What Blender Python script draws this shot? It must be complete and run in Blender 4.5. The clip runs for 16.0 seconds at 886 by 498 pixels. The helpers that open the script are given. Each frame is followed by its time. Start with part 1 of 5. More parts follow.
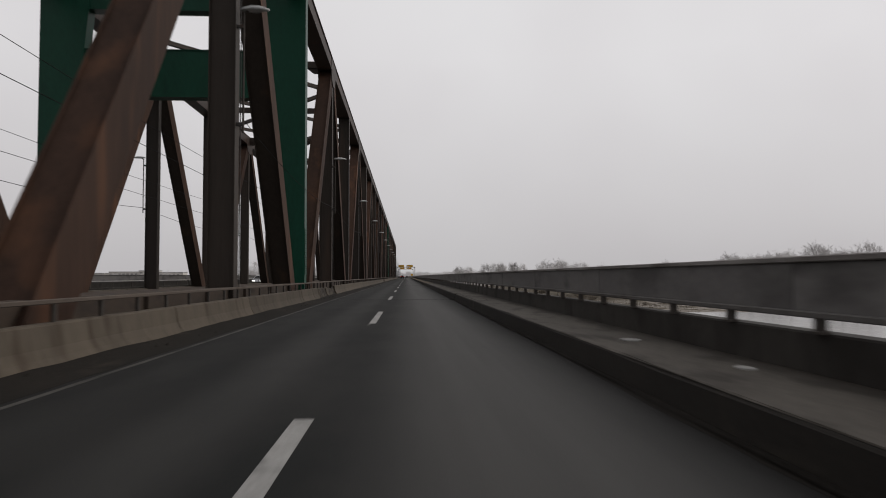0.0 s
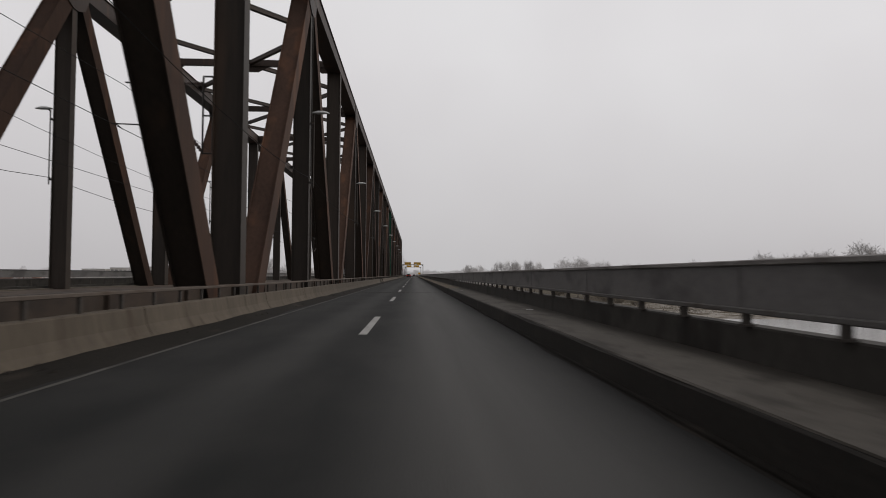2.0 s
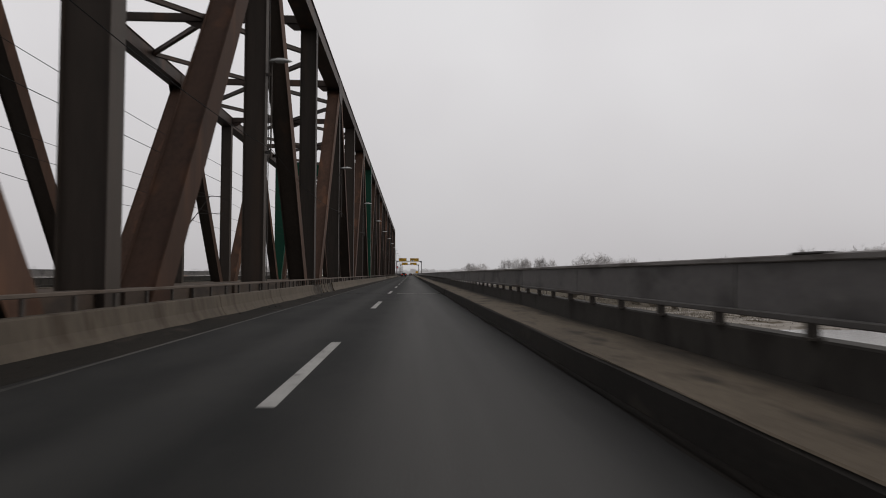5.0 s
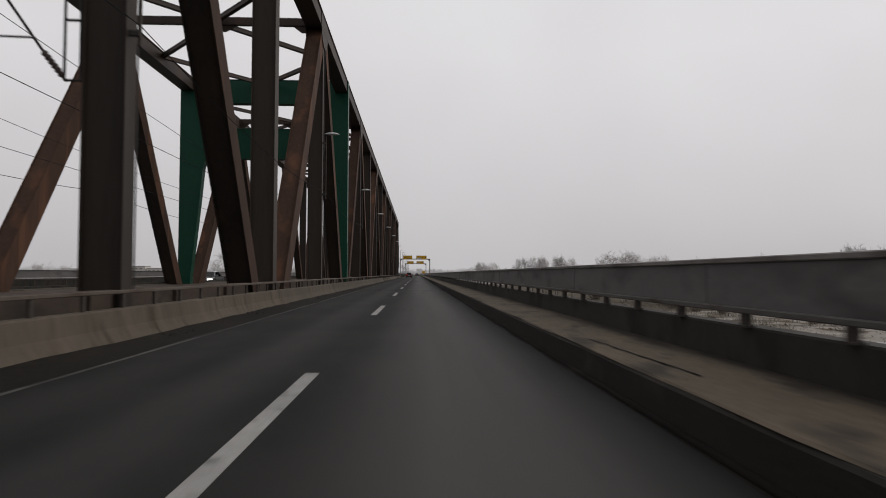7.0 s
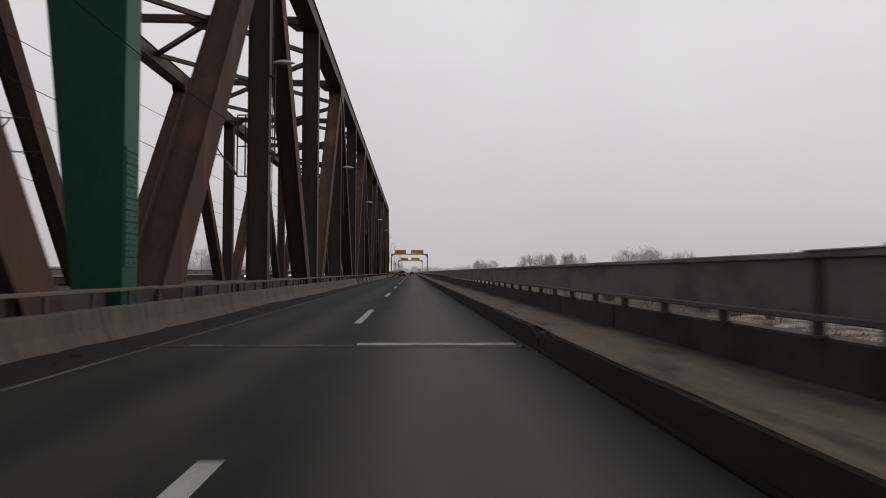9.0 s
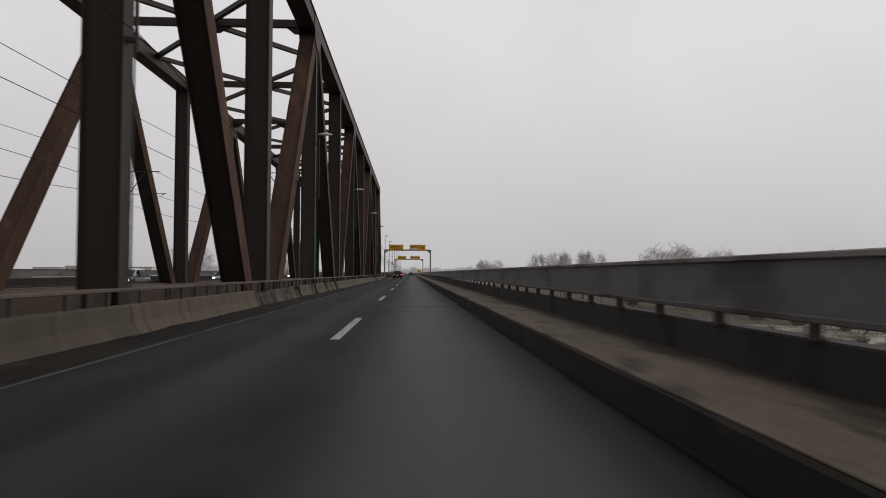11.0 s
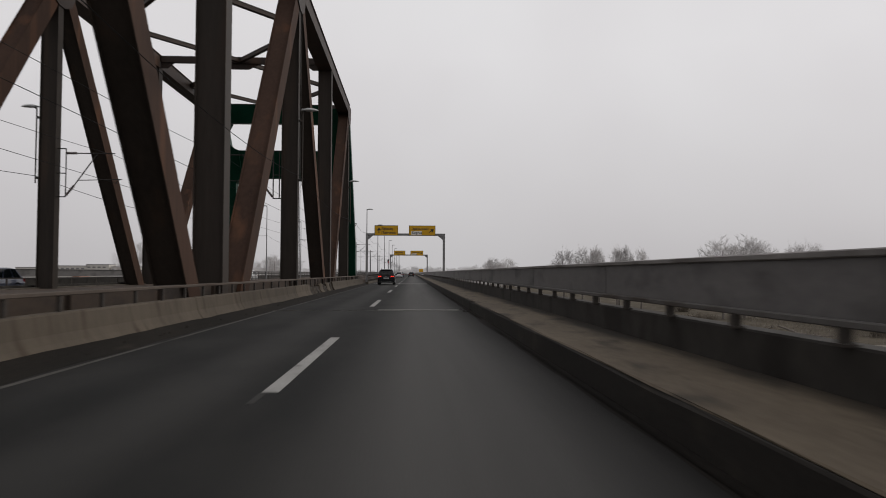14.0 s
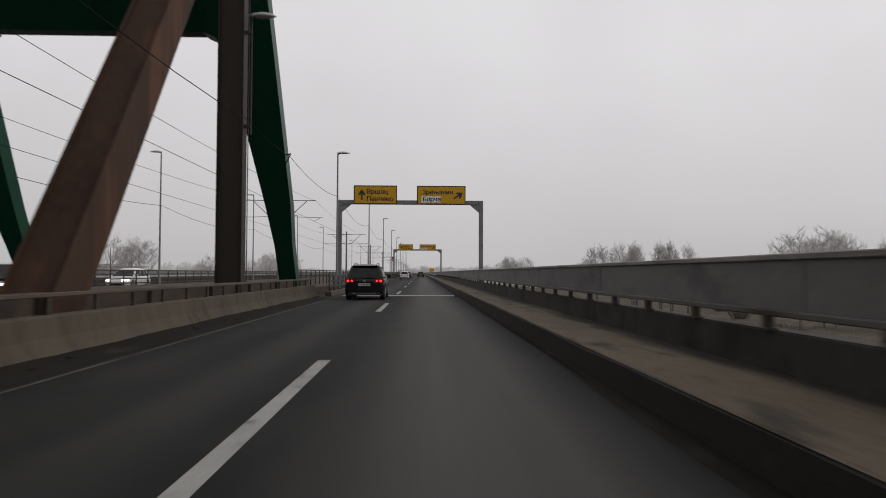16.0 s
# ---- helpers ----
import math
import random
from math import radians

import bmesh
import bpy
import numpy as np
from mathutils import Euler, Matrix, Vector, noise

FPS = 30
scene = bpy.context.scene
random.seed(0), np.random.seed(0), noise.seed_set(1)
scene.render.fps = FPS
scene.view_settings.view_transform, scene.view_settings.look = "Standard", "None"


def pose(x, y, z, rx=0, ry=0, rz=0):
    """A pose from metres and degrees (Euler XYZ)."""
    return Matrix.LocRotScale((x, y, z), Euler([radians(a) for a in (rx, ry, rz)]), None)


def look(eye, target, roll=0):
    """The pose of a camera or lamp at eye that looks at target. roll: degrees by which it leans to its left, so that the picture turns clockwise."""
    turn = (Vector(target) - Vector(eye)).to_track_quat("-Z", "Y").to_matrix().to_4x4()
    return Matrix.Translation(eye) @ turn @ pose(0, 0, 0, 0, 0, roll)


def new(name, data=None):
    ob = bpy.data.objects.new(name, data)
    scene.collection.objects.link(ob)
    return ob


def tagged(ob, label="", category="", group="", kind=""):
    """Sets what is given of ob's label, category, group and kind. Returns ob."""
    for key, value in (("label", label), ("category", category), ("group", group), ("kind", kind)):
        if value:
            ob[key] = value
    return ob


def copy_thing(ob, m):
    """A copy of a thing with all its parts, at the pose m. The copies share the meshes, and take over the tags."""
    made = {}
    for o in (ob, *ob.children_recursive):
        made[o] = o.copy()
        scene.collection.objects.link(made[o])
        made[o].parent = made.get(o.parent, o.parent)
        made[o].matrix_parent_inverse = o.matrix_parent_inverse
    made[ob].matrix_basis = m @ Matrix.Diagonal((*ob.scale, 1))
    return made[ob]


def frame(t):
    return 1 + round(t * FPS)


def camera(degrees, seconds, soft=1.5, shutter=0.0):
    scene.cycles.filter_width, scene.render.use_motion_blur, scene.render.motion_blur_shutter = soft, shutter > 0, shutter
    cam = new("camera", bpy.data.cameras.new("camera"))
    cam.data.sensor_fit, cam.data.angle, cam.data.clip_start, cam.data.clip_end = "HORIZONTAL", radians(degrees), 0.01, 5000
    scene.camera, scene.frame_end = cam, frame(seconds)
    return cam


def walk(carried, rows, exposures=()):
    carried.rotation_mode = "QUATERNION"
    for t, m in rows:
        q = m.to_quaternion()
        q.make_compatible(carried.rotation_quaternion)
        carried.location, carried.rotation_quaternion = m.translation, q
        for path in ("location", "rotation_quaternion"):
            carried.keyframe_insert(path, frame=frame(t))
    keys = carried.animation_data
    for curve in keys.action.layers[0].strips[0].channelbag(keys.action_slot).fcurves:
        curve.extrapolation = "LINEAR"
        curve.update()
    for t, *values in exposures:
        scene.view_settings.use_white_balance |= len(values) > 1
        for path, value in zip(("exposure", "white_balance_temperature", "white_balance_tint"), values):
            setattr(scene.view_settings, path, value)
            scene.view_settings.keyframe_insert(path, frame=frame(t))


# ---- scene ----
from mathutils.geometry import delaunay_2d_cdt

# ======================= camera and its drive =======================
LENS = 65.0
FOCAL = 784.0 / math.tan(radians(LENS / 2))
EYE_Z = 1.22
cam = camera(LENS, 16.0, 0.95, 0.2)

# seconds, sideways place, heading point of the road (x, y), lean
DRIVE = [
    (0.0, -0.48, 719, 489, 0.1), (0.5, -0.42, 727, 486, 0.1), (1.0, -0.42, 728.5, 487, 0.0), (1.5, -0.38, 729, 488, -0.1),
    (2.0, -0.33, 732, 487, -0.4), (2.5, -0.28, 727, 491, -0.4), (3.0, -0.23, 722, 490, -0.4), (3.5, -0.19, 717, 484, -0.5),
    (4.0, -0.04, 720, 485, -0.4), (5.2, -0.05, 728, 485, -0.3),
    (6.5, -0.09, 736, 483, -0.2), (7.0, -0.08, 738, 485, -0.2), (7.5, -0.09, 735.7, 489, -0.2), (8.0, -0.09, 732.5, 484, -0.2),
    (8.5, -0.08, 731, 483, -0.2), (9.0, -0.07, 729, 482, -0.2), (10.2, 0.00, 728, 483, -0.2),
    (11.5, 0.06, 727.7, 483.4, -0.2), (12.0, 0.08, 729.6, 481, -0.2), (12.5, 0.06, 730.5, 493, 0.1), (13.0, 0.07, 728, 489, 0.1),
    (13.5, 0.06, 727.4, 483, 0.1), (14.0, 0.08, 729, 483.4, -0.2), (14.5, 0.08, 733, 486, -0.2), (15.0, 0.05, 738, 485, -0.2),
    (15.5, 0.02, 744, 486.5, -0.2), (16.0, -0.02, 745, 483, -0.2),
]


# small lags and leads of the drive, in metres
LEADS = {0.5: 0.3, 1.5: -0.35, 2.0: -0.8, 2.5: -0.3, 3.0: 0.15, 4.0: 0.4, 5.2: 0.3, 6.5: 0.2, 7.5: -0.3, 12.0: 0.25, 12.5: 0.2, 13.0: 0.1, 15.0: 0.15, 15.5: 0.15}


def along(t):
    """The way gone after t seconds."""
    return 20.35 * t - 0.0207 * t * t + LEADS.get(t, 0.0)


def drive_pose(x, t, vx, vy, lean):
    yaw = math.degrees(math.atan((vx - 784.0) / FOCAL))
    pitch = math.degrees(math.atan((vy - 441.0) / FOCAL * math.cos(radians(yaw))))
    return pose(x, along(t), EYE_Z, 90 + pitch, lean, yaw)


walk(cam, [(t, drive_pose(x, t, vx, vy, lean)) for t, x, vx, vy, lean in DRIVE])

# ======================= sky, sun, exposure =======================
world = bpy.data.worlds.new("overcast_sky")
scene.world = world
world.use_nodes = True
wn, wl = world.node_tree.nodes, world.node_tree.links
sky = wn.new("ShaderNodeTexSky")
sky.sky_type, sky.sun_disc = "NISHITA", False
sky.sun_elevation, sky.sun_rotation = radians(31), radians(83)
sky.dust_density, sky.air_density = 6.0, 1.0
grey = wn.new("ShaderNodeHueSaturation")
grey.inputs["Saturation"].default_value = 0.12
wl.new(sky.outputs[0], grey.inputs["Color"])
veil = wn.new("ShaderNodeMix")
veil.data_type = "RGBA"
veil.inputs["Factor"].default_value = 0.85
cloud = wn.new("ShaderNodeTexNoise")
cloud.inputs["Scale"].default_value, cloud.inputs["Detail"].default_value = 1.6, 4
tone = wn.new("ShaderNodeValToRGB")
tone.color_ramp.elements[0].position, tone.color_ramp.elements[1].position = 0.3, 0.7
tone.color_ramp.elements[0].color, tone.color_ramp.elements[1].color = (0.70, 0.668, 0.685, 1), (0.825, 0.812, 0.825, 1)
wl.new(cloud.outputs[0], tone.inputs[0])
bright = wn.new("ShaderNodeVectorMath")
bright.operation = "SCALE"
bright.inputs["Scale"].default_value = 9.9
wl.new(tone.outputs[0], bright.inputs[0])
low = wn.new("ShaderNodeTexCoord")
split = wn.new("ShaderNodeSeparateXYZ")
wl.new(low.outputs["Generated"], split.inputs[0])
rise_of = wn.new("ShaderNodeMapRange")
rise_of.inputs["From Min"].default_value, rise_of.inputs["From Max"].default_value = 0.0, 0.3
rise_of.inputs["To Min"].default_value, rise_of.inputs["To Max"].default_value = 7.7, 9.9
wl.new(split.outputs[2], rise_of.inputs["Value"])
wl.new(rise_of.outputs[0], bright.inputs["Scale"])
wl.new(bright.outputs[0], veil.inputs["B"])
wl.new(grey.outputs[0], veil.inputs["A"])
wl.new(veil.outputs["Result"], wn["Background"].inputs["Color"])
wn["Background"].inputs["Strength"].default_value = 0.1
sun_data = bpy.data.lights.new("sun", "SUN")
sun_data.energy, sun_data.angle, sun_data.color = 1.1, radians(40), (1.0, 0.94, 0.87)
sun = new("sun", sun_data)
sun.matrix_world = look((80, 10, 48), (0, 0, 0))
scene.view_settings.exposure = 0.0


# ======================= materials =======================
def material(name, base, other, rough=0.7, metal=0.0, big=0.6, fine=14.0, bump=0.25, amount=0.6, third=None, third_at=0.62, stretch=(1, 1, 1), spread=0.0, gloss=0.25):
    """A worn surface: two colours mixed by noise at two sizes, an optional third as stains, and fine relief."""
    m = bpy.data.materials.new(name)
    m.use_nodes = True
    n, l = m.node_tree.nodes, m.node_tree.links
    b = n["Principled BSDF"]
    coords = n.new("ShaderNodeTexCoord")
    grid = n.new("ShaderNodeMapping")
    grid.inputs["Scale"].default_value = stretch
    l.new(coords.outputs["Object"], grid.inputs["Vector"])
    if spread:
        own = n.new("ShaderNodeObjectInfo")
        far_off = n.new("ShaderNodeVectorMath")
        far_off.operation = "SCALE"
        far_off.inputs[0].default_value = (61.0, 47.0, 83.0)
        l.new(own.outputs["Random"], far_off.inputs["Scale"])
        l.new(far_off.outputs[0], grid.inputs["Location"])
    wide, small = n.new("ShaderNodeTexNoise"), n.new("ShaderNodeTexNoise")
    for t, s, d in ((wide, big, 5), (small, fine, 6)):
        t.inputs["Scale"].default_value, t.inputs["Detail"].default_value, t.inputs["Roughness"].default_value = s, d, 0.62
        l.new(grid.outputs[0], t.inputs["Vector"])
    both = n.new("ShaderNodeMath")
    both.operation = "MULTIPLY_ADD"
    both.inputs[1].default_value = 0.45
    l.new(small.outputs[0], both.inputs[0])
    half = n.new("ShaderNodeMath")
    half.operation = "MULTIPLY"
    half.inputs[1].default_value = 0.55
    l.new(wide.outputs[0], half.inputs[0])
    l.new(half.outputs[0], both.inputs[2])
    ramp = n.new("ShaderNodeValToRGB")
    ramp.color_ramp.elements[0].position, ramp.color_ramp.elements[1].position = 0.5 - amount * 0.25, 0.5 + amount * 0.25
    ramp.color_ramp.elements[0].color, ramp.color_ramp.elements[1].color = (*base, 1), (*other, 1)
    l.new(both.outputs[0], ramp.inputs[0])
    colour = ramp.outputs[0]
    if third:
        stain = n.new("ShaderNodeTexNoise")
        stain.inputs["Scale"].default_value, stain.inputs["Detail"].default_value = big * 2.3, 7
        shift = n.new("ShaderNodeVectorMath")
        shift.inputs[1].default_value = (31.0, 17.0, 5.0)
        l.new(grid.outputs[0], shift.inputs[0])
        l.new(shift.outputs[0], stain.inputs["Vector"])
        cut = n.new("ShaderNodeMapRange")
        cut.inputs["From Min"].default_value, cut.inputs["From Max"].default_value = third_at - 0.07, third_at + 0.07
        l.new(stain.outputs[0], cut.inputs["Value"])
        over = n.new("ShaderNodeMix")
        over.data_type = "RGBA"
        over.inputs["B"].default_value = (*third, 1)
        l.new(cut.outputs[0], over.inputs["Factor"])
        l.new(colour, over.inputs["A"])
        colour = over.outputs["Result"]
    if spread:
        info = n.new("ShaderNodeObjectInfo")
        value = n.new("ShaderNodeHueSaturation")
        level = n.new("ShaderNodeMapRange")
        level.inputs["To Min"].default_value, level.inputs["To Max"].default_value = 1 - spread, 1 + spread
        l.new(info.outputs["Random"], level.inputs["Value"])
        l.new(level.outputs[0], value.inputs["Value"])
        l.new(colour, value.inputs["Color"])
        colour = value.outputs[0]
    l.new(colour, b.inputs["Base Color"])
    uneven = n.new("ShaderNodeMapRange")
    uneven.inputs["To Min"].default_value, uneven.inputs["To Max"].default_value = max(rough - 0.12, 0.02), min(rough + 0.12, 1)
    l.new(both.outputs[0], uneven.inputs["Value"])
    l.new(uneven.outputs[0], b.inputs["Roughness"])
    b.inputs["Metallic"].default_value = metal
    b.inputs["Specular IOR Level"].default_value = gloss
    if bump:
        relief = n.new("ShaderNodeBump")
        relief.inputs["Strength"].default_value, relief.inputs["Distance"].default_value = bump, 0.02
        l.new(both.outputs[0], relief.inputs["Height"])
        l.new(relief.outputs[0], b.inputs["Normal"])
    return m


def plain(name, colour, rough=0.4, metal=0.0, glow=0.0, clear=0.0, coat=0.0, gloss=0.5):
    m = bpy.data.materials.new(name)
    m.use_nodes = True
    b = m.node_tree.nodes["Principled BSDF"]
    b.inputs["Base Color"].default_value = (*colour, 1)
    b.inputs["Roughness"].default_value, b.inputs["Metallic"].default_value = rough, metal
    b.inputs["Transmission Weight"].default_value = clear
    b.inputs["Coat Weight"].default_value = coat
    b.inputs["Specular IOR Level"].default_value = gloss
    if glow:
        b.inputs["Emission Color"].default_value = (*colour, 1)
        b.inputs["Emission Strength"].default_value = glow
    return m




def asphalt_material():
    """Worn asphalt: dark binder with grain, and paler polished bands where the wheels run."""
    m = bpy.data.materials.new("asphalt")
    m.use_nodes = True
    n, l = m.node_tree.nodes, m.node_tree.links
    b = n["Principled BSDF"]
    coords = n.new("ShaderNodeTexCoord")

    def noise_of(scale, detail, stretch):
        grid = n.new("ShaderNodeMapping")
        grid.inputs["Scale"].default_value = stretch
        l.new(coords.outputs["Object"], grid.inputs["Vector"])
        t = n.new("ShaderNodeTexNoise")
        t.inputs["Scale"].default_value, t.inputs["Detail"].default_value, t.inputs["Roughness"].default_value = scale, detail, 0.6
        l.new(grid.outputs[0], t.inputs["Vector"])
        return t.outputs[0]

    def calc(kind, a, c):
        o = n.new("ShaderNodeMath")
        o.operation = kind
        for slot, value in zip(o.inputs, (a, c)):
            if isinstance(value, float):
                slot.default_value = value
            else:
                l.new(value, slot)
        return o.outputs[0]

    patches, grain, streaks = noise_of(0.8, 6, (1, 0.4, 1)), noise_of(38, 4, (1, 1, 1)), noise_of(1.1, 4, (1, 0.03, 1))
    parts = n.new("ShaderNodeSeparateXYZ")
    l.new(coords.outputs["Object"], parts.inputs[0])
    wear = None
    for centre, half, amount in ((0.45, 1.6, 1.0), (-2.2, 0.7, 0.28), (-3.6, 0.6, 0.08)):
        fall = n.new("ShaderNodeMapRange")
        fall.interpolation_type = "SMOOTHSTEP"
        fall.inputs["From Min"].default_value, fall.inputs["From Max"].default_value = half, half * 0.15
        l.new(calc("ABSOLUTE", calc("SUBTRACT", parts.outputs[0], centre), 0.0), fall.inputs["Value"])
        one = calc("MULTIPLY", fall.outputs[0], amount)
        wear = one if wear is None else calc("ADD", wear, one)
    wear = calc("MULTIPLY", wear, calc("ADD", calc("MULTIPLY", streaks, 0.9), 0.45))
    tone = calc("ADD", calc("MULTIPLY", patches, 0.75), calc("MULTIPLY", grain, 0.25))
    ramp = n.new("ShaderNodeValToRGB")
    ramp.color_ramp.elements[0].position, ramp.color_ramp.elements[1].position = 0.43, 0.58
    ramp.color_ramp.elements[0].color, ramp.color_ramp.elements[1].color = (0.0048, 0.0054, 0.0051, 1), (0.0120, 0.0120, 0.0112, 1)
    l.new(tone, ramp.inputs[0])
    mix = n.new("ShaderNodeMix")
    mix.data_type = "RGBA"
    mix.inputs["B"].default_value = (0.050, 0.0487, 0.0463, 1)
    l.new(ramp.outputs[0], mix.inputs["A"])
    l.new(wear, mix.inputs["Factor"])
    soil = None
    for edge, width in ((2.0, 0.62), (-4.9, 1.0)):
        fall = n.new("ShaderNodeMapRange")
        fall.interpolation_type = "SMOOTHSTEP"
        fall.inputs["From Min"].default_value, fall.inputs["From Max"].default_value = width, 0.0
        l.new(calc("ADD", calc("ABSOLUTE", calc("SUBTRACT", parts.outputs[0], edge), 0.0), calc("MULTIPLY", calc("SUBTRACT", streaks, 0.5), 0.7)), fall.inputs["Value"])
        soil = fall.outputs[0] if soil is None else calc("ADD", soil, fall.outputs[0])
    grime = n.new("ShaderNodeMix")
    grime.data_type = "RGBA"
    grime.inputs["B"].default_value = (0.0085, 0.0078, 0.0068, 1)
    l.new(mix.outputs["Result"], grime.inputs["A"])
    l.new(calc("MULTIPLY", soil, 0.85), grime.inputs["Factor"])
    l.new(grime.outputs["Result"], b.inputs["Base Color"])
    rough = n.new("ShaderNodeMapRange")
    rough.inputs["To Min"].default_value, rough.inputs["To Max"].default_value = 0.90, 0.74
    l.new(wear, rough.inputs["Value"])
    l.new(rough.outputs[0], b.inputs["Roughness"])
    b.inputs["Specular IOR Level"].default_value = 0.20
    relief = n.new("ShaderNodeBump")
    relief.inputs["Strength"].default_value, relief.inputs["Distance"].default_value = 0.3, 0.01
    l.new(grain, relief.inputs["Height"])
    l.new(relief.outputs[0], b.inputs["Normal"])
    return m


ASPHALT = asphalt_material()
PAINT_WHITE = material("road_paint", (0.17, 0.168, 0.162), (0.33, 0.328, 0.315), 0.8, big=1.2, fine=26, bump=0.3, amount=0.7, third=(0.055, 0.054, 0.053), third_at=0.66)
MORTAR = material("crumbled_joint_mortar", (0.13, 0.125, 0.118), (0.31, 0.305, 0.29), 0.9, big=1.6, fine=22, bump=0.5, amount=0.6, third=(0.06, 0.058, 0.055), third_at=0.64)
PAINT_DIRTY = material("soiled_road_paint", (0.030, 0.028, 0.0255), (0.088, 0.084, 0.077), 0.85, big=0.9, fine=20, bump=0.3, amount=0.7, third=(0.022, 0.0212, 0.020), third_at=0.56, stretch=(1, 0.25, 1))
GRIT = material("gutter_grit", (0.0075, 0.0068, 0.0058), (0.0175, 0.0150, 0.0125), 0.97, big=0.9, fine=24, bump=0.6, third=(0.028, 0.0235, 0.019), third_at=0.68, stretch=(1, 0.3, 1), gloss=0.1)
# dark steel; on the falling diagonals it also carries their underside shade
STEEL_UPRIGHT = material("dark_and_shaded_brown_steel", (0.0220, 0.0184, 0.0153), (0.0392, 0.0305, 0.0250), 0.58, big=0.45, fine=9, bump=0.2, third=(0.050, 0.033, 0.0235), third_at=0.66, stretch=(1, 1, 0.10), spread=0.2, gloss=0.15)
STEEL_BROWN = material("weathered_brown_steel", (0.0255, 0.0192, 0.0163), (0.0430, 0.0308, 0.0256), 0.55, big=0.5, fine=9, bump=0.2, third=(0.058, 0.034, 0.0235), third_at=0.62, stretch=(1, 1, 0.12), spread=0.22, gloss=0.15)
# rust, made lighter and redder for the light on diagonals' outer faces
STEEL_RUST_LIT = material("rusty_and_lit_brown_steel", (0.0285, 0.0170, 0.0124), (0.059, 0.0340, 0.0242), 0.75, big=0.45, fine=8, bump=0.2, third=(0.080, 0.0405, 0.0245), third_at=0.62, stretch=(1, 1, 0.14), spread=0.26, gloss=0.1)
GIRDER_BROWN = material("dull_brown_girder_paint", (0.030, 0.022, 0.017), (0.055, 0.039, 0.029), 0.8, big=0.7, fine=10, bump=0.2, third=(0.022, 0.017, 0.014), third_at=0.6, stretch=(1, 0.5, 1))
STEEL_GREEN = material("green_painted_steel", (0.0034, 0.0325, 0.0190), (0.0052, 0.046, 0.0272), 0.40, big=0.5, fine=8, bump=0.06, third=(0.004, 0.028, 0.018), third_at=0.68, stretch=(1, 1, 0.4), gloss=0.14)
STEEL_DARK = material("dark_steel", (0.026, 0.024, 0.023), (0.045, 0.041, 0.038), 0.65, big=0.8, fine=12, bump=0.15, third=(0.07, 0.045, 0.034), third_at=0.68)
STEEL_WORN = material("worn_brownish_steel", (0.050, 0.039, 0.031), (0.086, 0.068, 0.055), 0.75, big=0.8, fine=12, bump=0.15, third=(0.045, 0.030, 0.021), third_at=0.6, stretch=(1, 0.4, 1))
POST_BROWN = material("rusted_post_steel", (0.031, 0.0265, 0.0232), (0.056, 0.0485, 0.0425), 0.8, big=0.8, fine=12, bump=0.15)
BARRIER_GREY = material("stained_barrier_concrete", (0.043, 0.0345, 0.0255), (0.075, 0.0615, 0.0465), 0.92, big=0.8, fine=9, bump=0.4, amount=0.55, third=(0.034, 0.0245, 0.0165), third_at=0.62, stretch=(1, 1.5, 0.22), spread=0.2)
BARRIER_DARK = material("sooty_broken_barrier_concrete", (0.021, 0.0172, 0.0138), (0.058, 0.0478, 0.0368), 0.95, big=0.9, fine=5, bump=0.8, amount=0.5, third=(0.015, 0.0125, 0.0105), third_at=0.54, stretch=(1, 1, 0.7), spread=0.1)
STEEL_GREY = material("grey_galvanised_steel", (0.14, 0.14, 0.14), (0.22, 0.22, 0.22), 0.55, 0.3, big=0.8, fine=12, bump=0.1, third=(0.11, 0.10, 0.10), third_at=0.66)
CONCRETE = material("weathered_concrete", (0.046, 0.038, 0.029), (0.083, 0.071, 0.055), 0.92, big=0.7, fine=14, bump=0.35, third=(0.024, 0.019, 0.015), third_at=0.6, spread=0.42)
CONCRETE_DARK = material("dirty_dark_concrete", (0.0195, 0.0175, 0.0148), (0.037, 0.033, 0.028), 0.92, big=0.8, fine=18, bump=0.5, third=(0.016, 0.014, 0.012), third_at=0.58)
WALKWAY = material("silted_walkway_concrete", (0.070, 0.055, 0.038), (0.124, 0.100, 0.071), 0.95, big=0.9, fine=14, bump=0.45, third=(0.036, 0.029, 0.021), third_at=0.6, stretch=(1, 0.35, 1))


